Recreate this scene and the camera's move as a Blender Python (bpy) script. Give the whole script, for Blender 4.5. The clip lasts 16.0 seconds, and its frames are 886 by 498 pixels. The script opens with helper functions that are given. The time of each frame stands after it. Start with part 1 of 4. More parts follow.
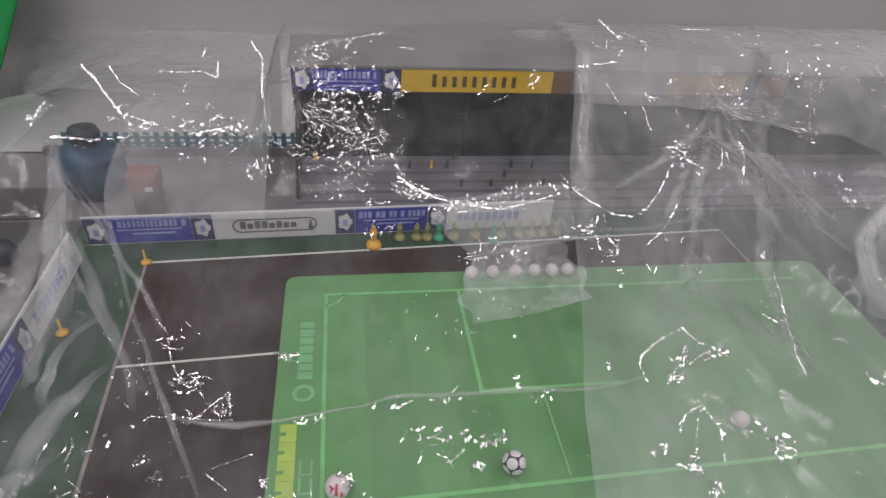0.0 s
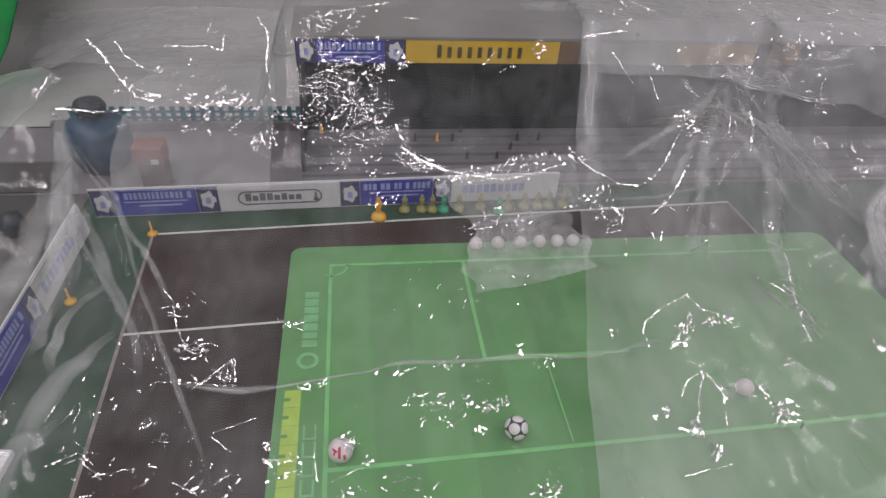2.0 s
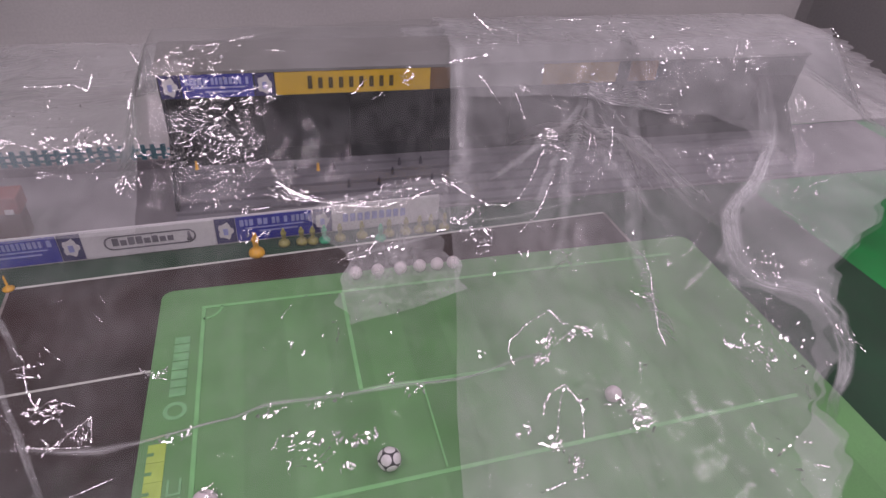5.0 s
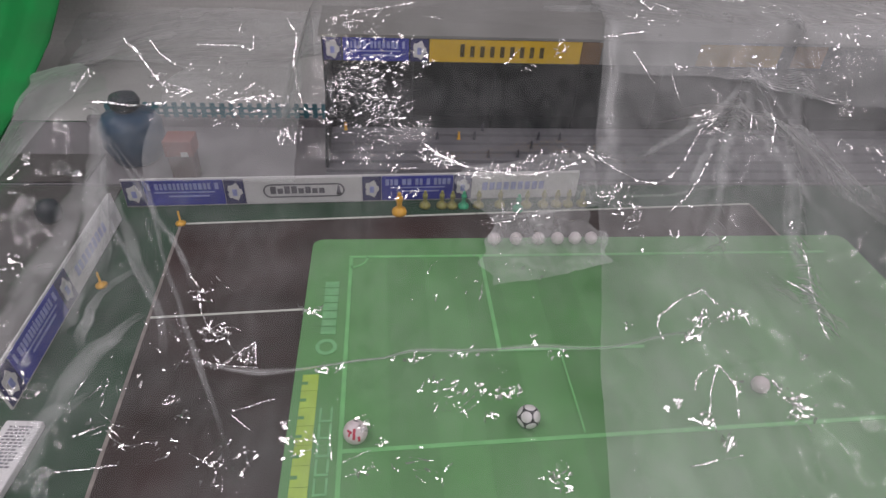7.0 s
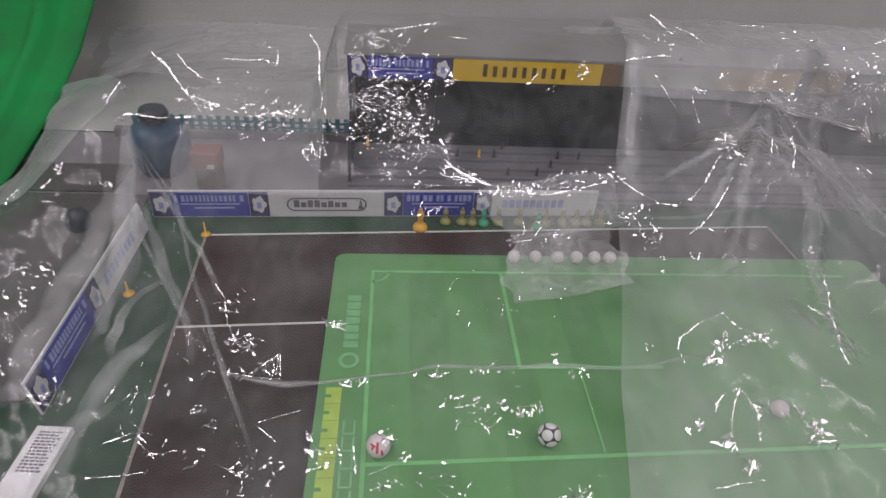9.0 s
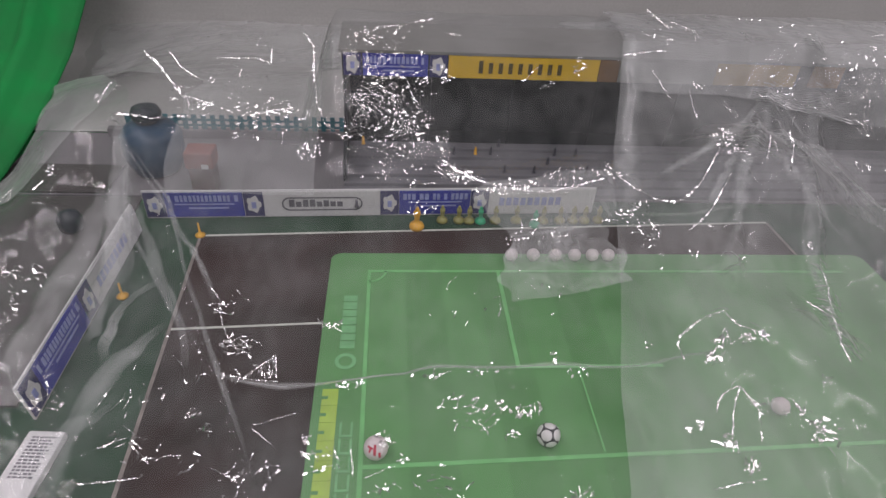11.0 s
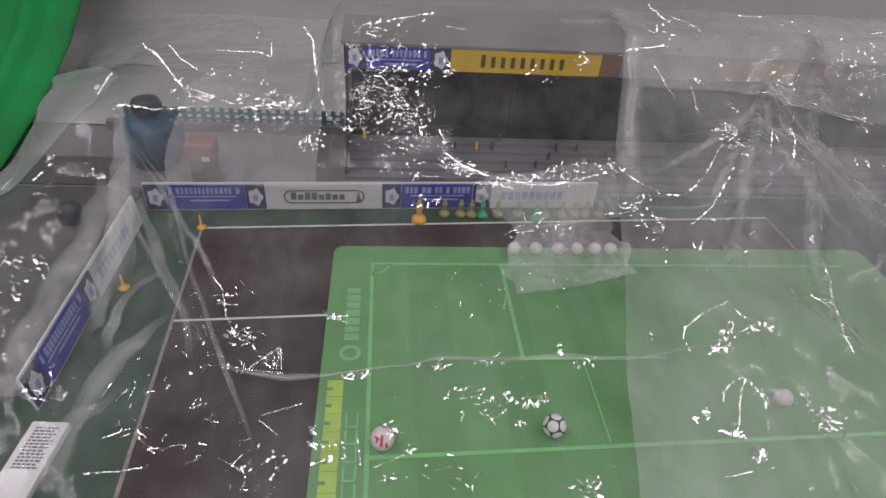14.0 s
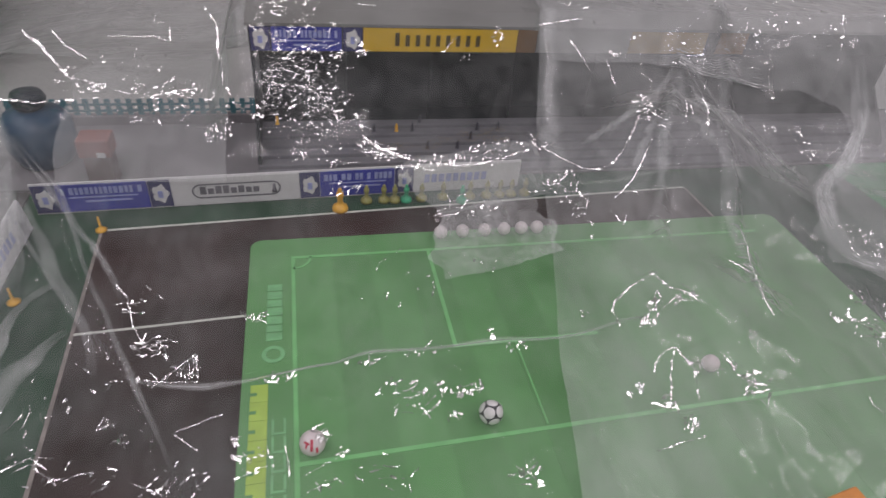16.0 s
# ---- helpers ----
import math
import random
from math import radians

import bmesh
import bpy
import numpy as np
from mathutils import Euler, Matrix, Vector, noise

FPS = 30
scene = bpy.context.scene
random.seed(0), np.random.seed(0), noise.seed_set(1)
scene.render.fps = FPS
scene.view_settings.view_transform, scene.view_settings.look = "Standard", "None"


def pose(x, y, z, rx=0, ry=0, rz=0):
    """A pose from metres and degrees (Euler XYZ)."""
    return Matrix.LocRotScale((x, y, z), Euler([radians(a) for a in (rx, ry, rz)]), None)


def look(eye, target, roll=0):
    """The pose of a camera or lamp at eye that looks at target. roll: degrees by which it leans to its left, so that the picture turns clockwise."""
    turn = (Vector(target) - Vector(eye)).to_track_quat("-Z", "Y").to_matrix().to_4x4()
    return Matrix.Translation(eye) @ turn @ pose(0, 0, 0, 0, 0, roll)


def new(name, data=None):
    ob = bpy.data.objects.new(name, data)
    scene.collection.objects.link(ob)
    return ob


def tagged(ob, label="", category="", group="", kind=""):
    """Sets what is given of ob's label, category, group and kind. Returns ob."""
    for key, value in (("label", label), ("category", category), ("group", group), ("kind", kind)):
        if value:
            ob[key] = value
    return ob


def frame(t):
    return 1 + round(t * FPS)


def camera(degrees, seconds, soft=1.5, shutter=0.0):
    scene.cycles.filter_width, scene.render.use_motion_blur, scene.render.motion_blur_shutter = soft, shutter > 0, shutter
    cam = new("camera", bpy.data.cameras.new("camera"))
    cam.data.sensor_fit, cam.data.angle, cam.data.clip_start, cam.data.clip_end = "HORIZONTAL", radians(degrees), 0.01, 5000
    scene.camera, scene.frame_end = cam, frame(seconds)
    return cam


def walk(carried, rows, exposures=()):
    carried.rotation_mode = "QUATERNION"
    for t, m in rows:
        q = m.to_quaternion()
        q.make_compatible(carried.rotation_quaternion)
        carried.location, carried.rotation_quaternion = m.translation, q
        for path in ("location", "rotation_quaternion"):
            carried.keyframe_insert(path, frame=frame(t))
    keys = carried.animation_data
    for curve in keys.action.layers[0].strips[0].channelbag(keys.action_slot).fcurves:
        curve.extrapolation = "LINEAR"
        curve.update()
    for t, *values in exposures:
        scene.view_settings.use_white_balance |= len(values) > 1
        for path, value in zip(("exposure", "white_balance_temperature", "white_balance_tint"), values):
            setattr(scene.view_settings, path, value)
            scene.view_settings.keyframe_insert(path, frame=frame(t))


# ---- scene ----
cam = camera(71.1, 16.0, soft=1.5, shutter=0.4)
PATH = [
    (0, (-0.187, -0.093, 0.515), (0.111, 1.486, -0.676), 4.9),
    (0.5, (-0.176, -0.096, 0.513), (0.146, 1.479, -0.677), 5.0),
    (1, (-0.174, -0.096, 0.514), (0.127, 1.482, -0.677), 4.2),
    (1.5, (-0.177, -0.097, 0.508), (0.095, 1.469, -0.707), 4.2),
    (2, (-0.179, -0.103, 0.502), (0.082, 1.448, -0.733), 4.1),
    (2.5, (-0.171, -0.104, 0.507), (0.125, 1.452, -0.713), 4.6),
    (3, (-0.132, -0.103, 0.516), (0.287, 1.432, -0.695), 4.7),
    (3.2, (-0.12, -0.104, 0.516), (0.356, 1.413, -0.697), 5.5),
    (5.3, (-0.11, -0.112, 0.518), (0.359, 1.437, -0.656), 4.1),
    (5.5, (-0.123, -0.115, 0.512), (0.307, 1.447, -0.662), 4.1),
    (6, (-0.145, -0.12, 0.513), (0.185, 1.464, -0.663), 3.7),
    (6.5, (-0.16, -0.124, 0.502), (0.078, 1.454, -0.704), 3.8),
    (7, (-0.174, -0.124, 0.496), (0.011, 1.45, -0.723), 3.5),
    (7.5, (-0.186, -0.124, 0.494), (-0.006, 1.453, -0.722), 4.0),
    (8, (-0.191, -0.127, 0.498), (-0.015, 1.461, -0.706), 4.1),
    (8.5, (-0.19, -0.129, 0.499), (-0.014, 1.463, -0.699), 4.4),
    (9, (-0.192, -0.128, 0.505), (-0.031, 1.473, -0.683), 4.2),
    (11.5, (-0.19, -0.121, 0.499), (-0.022, 1.471, -0.7), 3.8),
    (12, (-0.196, -0.124, 0.492), (-0.038, 1.462, -0.716), 4.0),
    (12.5, (-0.198, -0.125, 0.493), (-0.038, 1.465, -0.71), 3.8),
    (13, (-0.199, -0.126, 0.496), (-0.036, 1.471, -0.697), 3.9),
    (13.5, (-0.198, -0.128, 0.499), (-0.019, 1.48, -0.677), 4.1),
    (14, (-0.204, -0.125, 0.494), (-0.011, 1.468, -0.699), 4.6),
    (14.5, (-0.209, -0.123, 0.499), (0.004, 1.475, -0.686), 5.5),
    (15, (-0.204, -0.119, 0.488), (0.072, 1.448, -0.724), 5.3),
    (15.5, (-0.206, -0.112, 0.482), (0.131, 1.429, -0.747), 5.9),
    (16, (-0.193, -0.103, 0.482), (0.217, 1.428, -0.739), 5.9),
]
walk(cam, [(t, look(eye, target, roll)) for t, eye, target, roll in PATH],
     [(0.0, 0.08, 6500, 10), (2.6, 0.08, 6500, 10), (3.2, 0.06, 6500, 12), (4.2, 0.0, 6500, 26), (5.5, 0.0, 6500, 29), (6.0, -0.08, 6500, 22), (6.5, -0.16, 6500, 14), (7.2, 0.0, 6500, 10), (16.0, -0.04, 6500, 10)])


# ---- light ----
world = bpy.data.worlds.new("world")
scene.world = world
world.use_nodes = True
world.node_tree.nodes["Background"].inputs[0].default_value = (0.9, 0.95, 1.0, 1)
world.node_tree.nodes["Background"].inputs[1].default_value = 0.05


def strip_lamp(name, eye, target, length, width, watts, color=(1.0, 0.91, 0.965)):
    data = bpy.data.lights.new(name, "AREA")
    data.shape, data.size, data.size_y, data.energy, data.color = "RECTANGLE", length, width, watts, color
    new(name, data).matrix_world = look(eye, target)


# fluorescent strips under the ceiling, over, behind and beyond the camera: x, y, lean
TUBES = ((-0.95, -1.55, 0.15), (-0.85, -1.0, 0.15), (-0.66, -0.45, 0.0), (-0.95, 0.1, 0.15), (1.35, -1.55, -0.15), (1.35, -1.0, -0.15),
         (1.35, 0.1, -0.15), (0.3, -1.3, 0.0), (-1.7, 1.5, 0.3), (1.6, 1.5, -0.3), (-1.7, 0.8, 0.3), (1.7, 0.8, -0.3))
for lamp_x, lamp_y, lean in TUBES:
    strip_lamp("ceiling_tube_lamp", (lamp_x, lamp_y, 1.88), (lamp_x + lean, lamp_y + 0.3, 0), 1.3, 0.12, 6.3)


# ---- materials ----
def nodes_of(name):
    m = bpy.data.materials.new(name)
    m.use_nodes = True
    t = m.node_tree
    t.nodes.clear()
    out = t.nodes.new("ShaderNodeOutputMaterial")
    return m, t, out


def noise_node(t, scale, detail=3, rough=0.6, stretch=(1, 1, 1)):
    co = t.nodes.new("ShaderNodeTexCoord")
    mp = t.nodes.new("ShaderNodeMapping")
    mp.inputs["Scale"].default_value = stretch
    n = t.nodes.new("ShaderNodeTexNoise")
    n.inputs["Scale"].default_value, n.inputs["Detail"].default_value, n.inputs["Roughness"].default_value = scale, detail, rough
    t.links.new(co.outputs["Object"], mp.inputs[0])
    t.links.new(mp.outputs[0], n.inputs["Vector"])
    return n.outputs["Fac"]


def ramp(t, fac, stops):
    r = t.nodes.new("ShaderNodeValToRGB")
    e = r.color_ramp.elements
    e[0].position, e[0].color = stops[0][0], (*stops[0][1], 1)
    e[1].position, e[1].color = stops[-1][0], (*stops[-1][1], 1)
    for p, c in stops[1:-1]:
        x = e.new(p)
        x.color = (*c, 1)
    t.links.new(fac, r.inputs[0])
    return r.outputs["Color"]


def paint(name, color, rough=0.5, vary=0.15, scale=40, bump=0.1, fine=400, metal=0.0, other=None):
    """A surface whose colour drifts at a large and a fine scale, with fine relief."""
    m, t, out = nodes_of(name)
    b = t.nodes.new("ShaderNodeBsdfPrincipled")
    dark = other or tuple(c * (1 - vary) for c in color)
    light = tuple(min(1, c * (1 + vary)) for c in color)
    big = ramp(t, noise_node(t, scale), [(0.3, dark), (0.7, light)])
    mix = t.nodes.new("ShaderNodeMix")
    mix.data_type, mix.blend_type = "RGBA", "MULTIPLY"
    mix.inputs["Factor"].default_value = 0.6
    t.links.new(big, mix.inputs[6])
    t.links.new(ramp(t, noise_node(t, fine), [(0.25, (0.75, 0.75, 0.75)), (0.75, (1, 1, 1))]), mix.inputs[7])
    t.links.new(mix.outputs[2], b.inputs["Base Color"])
    t.links.new(ramp(t, noise_node(t, scale * 2), [(0.3, (rough * 0.85,) * 3), (0.7, (min(1, rough * 1.15),) * 3)]), b.inputs["Roughness"])
    b.inputs["Metallic"].default_value = metal
    if bump:
        bp = t.nodes.new("ShaderNodeBump")
        bp.inputs["Strength"].default_value, bp.inputs["Distance"].default_value = bump, 0.001
        t.links.new(noise_node(t, fine), bp.inputs["Height"])
        t.links.new(bp.outputs[0], b.inputs["Normal"])
    t.links.new(b.outputs[0], out.inputs[0])
    return m


def film(name, haze_low, haze_high, gloss_rough, scale=9, gloss_least=0.10, edge_fade=False):
    """Thin clear polythene: sees through, slightly milky, with a hard gloss."""
    m, t, out = nodes_of(name)
    clear = t.nodes.new("ShaderNodeBsdfTransparent")
    clear.inputs[0].default_value = (0.96, 0.965, 0.965, 1)
    milk = t.nodes.new("ShaderNodeBsdfDiffuse")
    milk.inputs[0].default_value = (0.85, 0.87, 0.87, 1)
    haze = t.nodes.new("ShaderNodeMixShader")
    fac = t.nodes.new("ShaderNodeMath")
    fac.operation = "MULTIPLY"
    a = ramp(t, noise_node(t, scale, 4, 0.55), [(0.35, (haze_low,) * 3), (0.7, (haze_high,) * 3)])
    b = ramp(t, noise_node(t, scale * 9, 4, 0.6, (1.0, 0.35, 1.0)), [(0.3, (0.75,) * 3), (0.75, (1.3,) * 3)])
    t.links.new(a, fac.inputs[0])
    t.links.new(b, fac.inputs[1])
    if edge_fade:
        # haze painted per vertex: "layers" thins it out towards a strip's edges
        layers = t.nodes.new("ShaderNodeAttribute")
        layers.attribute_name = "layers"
        faded_haze = t.nodes.new("ShaderNodeMath")
        faded_haze.operation = "MULTIPLY"
        t.links.new(fac.outputs[0], faded_haze.inputs[0])
        t.links.new(layers.outputs["Fac"], faded_haze.inputs[1])
        fac = faded_haze
    t.links.new(fac.outputs[0], haze.inputs[0])
    t.links.new(clear.outputs[0], haze.inputs[1])
    t.links.new(milk.outputs[0], haze.inputs[2])
    gloss = t.nodes.new("ShaderNodeBsdfGlossy")
    gloss.inputs["Roughness"].default_value = gloss_rough
    facing = t.nodes.new("ShaderNodeLayerWeight")
    facing.inputs["Blend"].default_value = 0.5
    power = t.nodes.new("ShaderNodeMath")
    power.operation = "POWER"
    power.inputs[1].default_value = 5.0
    t.links.new(facing.outputs["Facing"], power.inputs[0])
    fr = t.nodes.new("ShaderNodeMath")
    fr.operation = "MULTIPLY_ADD"
    fr.inputs[1].default_value, fr.inputs[2].default_value = 0.9, gloss_least
    t.links.new(power.outputs[0], fr.inputs[0])
    mix = t.nodes.new("ShaderNodeMixShader")
    t.links.new(fr.outputs[0], mix.inputs[0])
    t.links.new(haze.outputs[0], mix.inputs[1])
    t.links.new(gloss.outputs[0], mix.inputs[2])
    t.links.new(mix.outputs[0], out.inputs[0])
    return m


M = {
    "cloth": paint("green_baize", (0.006, 0.23, 0.05), 0.9, 0.3, 7, 0.5, 900),
    "pitch_green": paint("pitch_green_cloth", (0.021, 0.066, 0.033), 0.95, 0.3, 12, 0.5, 1100),
    "pitch_brown": paint("pitch_brown_cloth", (0.042, 0.022, 0.020), 0.95, 0.2, 5, 0.5, 1100, other=(0.024, 0.022, 0.018)),
    "chalk": paint("chalk_line", (0.62, 0.64, 0.58), 0.9, 0.15, 60, 0.3, 900),
    "chalk_worn": paint("worn_chalk_line", (0.26, 0.23, 0.21), 0.9, 0.4, 45, 0.3, 900),
    "mat_green": paint("mat_green", (0.13, 0.335, 0.118), 0.7, 0.10, 15, 0.2, 700),
    "mat_dark": paint("mat_dark_green", (0.115, 0.30, 0.104), 0.7, 0.10, 15, 0.2, 700),
    "mat_line": paint("mat_line", (0.20, 0.55, 0.20), 0.7, 0.12, 50, 0.1, 700),
    "mat_print": paint("mat_pale_print", (0.20, 0.50, 0.22), 0.7, 0.15, 80, 0.1, 700),
    "mat_yellow": paint("mat_yellow_print", (0.42, 0.62, 0.10), 0.7, 0.12, 60, 0.1, 700),
    "white_card": paint("white_card", (0.78, 0.77, 0.78), 0.55, 0.06, 20, 0.05, 300),
    "blue_card": paint("blue_card", (0.045, 0.055, 0.42), 0.5, 0.12, 40, 0.05, 300),
    "navy_card": paint("navy_card", (0.03, 0.03, 0.14), 0.5, 0.12, 40, 0.05, 300),
    "pale_blue": paint("pale_blue_print", (0.36, 0.40, 0.75), 0.5, 0.2, 90, 0.05, 300),
    "grey_print": paint("grey_print", (0.16, 0.15, 0.18), 0.5, 0.2, 90, 0.05, 300),
    "yellow_card": paint("yellow_card", (0.80, 0.50, 0.02), 0.5, 0.08, 30, 0.05, 300),
    "brown_card": paint("brown_card", (0.20, 0.10, 0.03), 0.6, 0.15, 30, 0.05, 300),
    # yellow sign with the milky film's haze put into its colour
    "ochre": paint("dimmed_yellow_card", (0.34, 0.22, 0.06), 0.6, 0.15, 30, 0.05, 300),
    "ink": paint("dark_olive_print", (0.10, 0.07, 0.01), 0.5, 0.2, 60, 0.05, 300),
    "stand_dark": paint("dark_painted_card", (0.012, 0.017, 0.02), 0.7, 0.3, 25, 0.1, 300),
    "roof_grey": paint("grey_roof_card", (0.24, 0.24, 0.23), 0.7, 0.1, 18, 0.1, 300),
    "terrace": paint("grey_terrace", (0.17, 0.17, 0.185), 0.8, 0.15, 18, 0.2, 300),
    "apron": paint("grey_apron", (0.19, 0.18, 0.19), 0.8, 0.12, 12, 0.2, 300),
    "dark_board": paint("dark_grey_board", (0.07, 0.063, 0.062), 0.8, 0.2, 10, 0.2, 300),
    "panel": paint("pale_grey_panel", (0.47, 0.47, 0.455), 0.7, 0.05, 6, 0.05, 200),
    "teal": paint("teal_plastic", (0.04, 0.19, 0.23), 0.5, 0.2, 60, 0.05, 300),
    "tub": paint("dark_blue_plastic", (0.015, 0.06, 0.12), 0.45, 0.25, 25, 0.05, 300),
    "tub_dark": paint("near_black_plastic", (0.01, 0.02, 0.03), 0.5, 0.25, 25, 0.05, 300),
    "red": paint("red_card", (0.24, 0.06, 0.045), 0.6, 0.15, 60, 0.05, 300),
    "maroon": paint("maroon_card", (0.10, 0.035, 0.035), 0.6, 0.2, 60, 0.05, 300),
    "amber": paint("amber_plastic", (0.85, 0.45, 0.03), 0.4, 0.1, 90, 0.0, 300),
    "olive": paint("olive_yellow_plastic", (0.30, 0.29, 0.08), 0.5, 0.2, 90, 0.0, 300),
    "jade": paint("jade_plastic", (0.02, 0.42, 0.20), 0.5, 0.2, 90, 0.0, 300),
    "dark_fig": paint("dark_figure_plastic", (0.03, 0.03, 0.045), 0.6, 0.3, 90, 0.0, 300),
    "ball_white": paint("white_ball_plastic", (0.80, 0.78, 0.78), 0.35, 0.05, 90, 0.05, 500),
    "ball_pink": paint("pinkish_ball_plastic", (0.80, 0.70, 0.72), 0.4, 0.05, 90, 0.05, 500),
    "ball_black": paint("black_ball_print", (0.03, 0.03, 0.035), 0.35, 0.2, 90, 0.0, 500),
    "ball_red": paint("red_ball_print", (0.60, 0.03, 0.08), 0.4, 0.2, 90, 0.0, 500),
    "orange": paint("orange_card", (0.62, 0.25, 0.06), 0.6, 0.1, 30, 0.1, 300),
    "room_wall": paint("room_wall_paint", (0.38, 0.38, 0.37), 0.8, 0.08, 2, 0.05, 100),
    "room_ceiling": paint("room_ceiling_paint", (0.55, 0.55, 0.54), 0.8, 0.05, 2, 0.05, 100),
    "room_floor": paint("room_floor_vinyl", (0.02, 0.02, 0.02), 0.7, 0.3, 4, 0.05, 100),
    "film": film("clear_polythene", 0.02, 0.10, 0.10, 9, 0.02),
    "film_double": film("milky_doubled_polythene", 0.09, 0.20, 0.45, 6, 0.02),
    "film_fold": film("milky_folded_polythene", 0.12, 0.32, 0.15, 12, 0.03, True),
    # gloss set high so that the turned facets flash as glints
    "film_glint": film("creased_glint_polythene", 0.03, 0.16, 0.17, 90, 0.62),
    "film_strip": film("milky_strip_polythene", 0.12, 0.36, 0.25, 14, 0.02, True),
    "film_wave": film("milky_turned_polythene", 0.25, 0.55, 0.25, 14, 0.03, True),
    "film_flap": film("milky_flap_polythene", 0.12, 0.30, 0.3, 14, 0.03),
}


# ---- building helpers ----
def part(name, bm, material, parent=None, label=""):
    me = bpy.data.meshes.new(name)
    bm.to_mesh(me)
    bm.free()
    me.materials.append(M[material] if isinstance(material, str) else material)
    ob = new(name, me)
    if parent:
        ob.parent = parent
    if label:
        ob["label"] = label
    return ob


def empty(name, m=None, **tags):
    ob = new(name)
    ob.empty_display_size = 0.02
    if m is not None:
        ob.matrix_world = m
    return tagged(ob, **tags)


def box(bm, x0, x1, y0, y1, z0, z1, bevel=0.0):
    got = bmesh.ops.create_cube(bm, size=1, matrix=Matrix.LocRotScale(((x0 + x1) / 2, (y0 + y1) / 2, (z0 + z1) / 2), None, (x1 - x0, y1 - y0, z1 - z0)))
    if bevel:
        edges = list({e for v in got["verts"] for e in v.link_edges})
        bmesh.ops.bevel(bm, geom=edges, offset=bevel, segments=2, affect="EDGES", profile=0.5)
    return bm


def slab(x0, x1, y0, y1, z0, z1, bevel=0.0):
    return box(bmesh.new(), x0, x1, y0, y1, z0, z1, bevel)


def extrude_outline(points, z0, z1, bm=None):
    bm = bm or bmesh.new()
    lo = [bm.verts.new((x, y, z0)) for x, y in points]
    hi = [bm.verts.new((x, y, z1)) for x, y in points]
    n = len(points)
    bm.faces.new(hi)
    bm.faces.new(lo[::-1])
    for i in range(n):
        bm.faces.new((lo[i], lo[(i + 1) % n], hi[(i + 1) % n], hi[i]))
    bmesh.ops.recalc_face_normals(bm, faces=bm.faces)
    return bm


def rounded(x0, x1, y0, y1, r, n=8):
    pts = []
    for cx, cy, a0 in ((x1 - r, y1 - r, 0), (x0 + r, y1 - r, 90), (x0 + r, y0 + r, 180), (x1 - r, y0 + r, 270)):
        pts += [(cx + r * math.cos(radians(a0 + 90 * k / n)), cy + r * math.sin(radians(a0 + 90 * k / n))) for k in range(n + 1)]
    return pts


def lathe(profile, segments=24, bm=None, at=(0, 0, 0)):
    bm = bm or bmesh.new()
    rings = []
    for r, z in profile:
        rings.append([bm.verts.new((at[0] + r * math.cos(2 * math.pi * k / segments), at[1] + r * math.sin(2 * math.pi * k / segments), at[2] + z)) for k in range(segments)])
    for a, b in zip(rings, rings[1:]):
        for k in range(segments):
            bm.faces.new((a[k], a[(k + 1) % segments], b[(k + 1) % segments], b[k])).smooth = True
    bm.faces.new(rings[0][::-1])
    bm.faces.new(rings[-1])
    return bm


def extrude_side(x0, x1, prof):
    bm = bmesh.new()
    a = [bm.verts.new((x0, y, z)) for y, z in prof]
    b = [bm.verts.new((x1, y, z)) for y, z in prof]
    bm.faces.new(a)
    bm.faces.new(b[::-1])
    for k in range(len(prof)):
        bm.faces.new((a[k], b[k], b[(k + 1) % len(prof)], a[(k + 1) % len(prof)]))
    bmesh.ops.recalc_face_normals(bm, faces=bm.faces)
    return bm


# ---- room ----
def room():
    x0, x1, y0, y1, z0, z1 = -2.6, 2.6, -2.2, 2.6, -0.75, 1.95
    for name, b, m in (
        ("floor", (x0, x1, y0, y1, z0 - 0.1, z0), "room_floor"),
        ("ceiling", (x0, x1, y0, y1, z1, z1 + 0.1), "room_ceiling"),
        ("wall_north", (x0, x1, y1, y1 + 0.1, z0, z1), "room_wall"),
        ("wall_south", (x0, x1, y0 - 0.1, y0, z0, z1), "room_wall"),
        ("wall_west", (x0 - 0.1, x0, y0, y1, z0, z1), "room_wall"),
        ("wall_east", (x1, x1 + 0.1, y0, y1, z0, z1), "room_wall"),
    ):
        ob = part(name, slab(*b), m)
        tagged(ob, "plain grey painted " + name.split("_")[0] + " of the room", name.split("_")[0], kind="structure")


room()


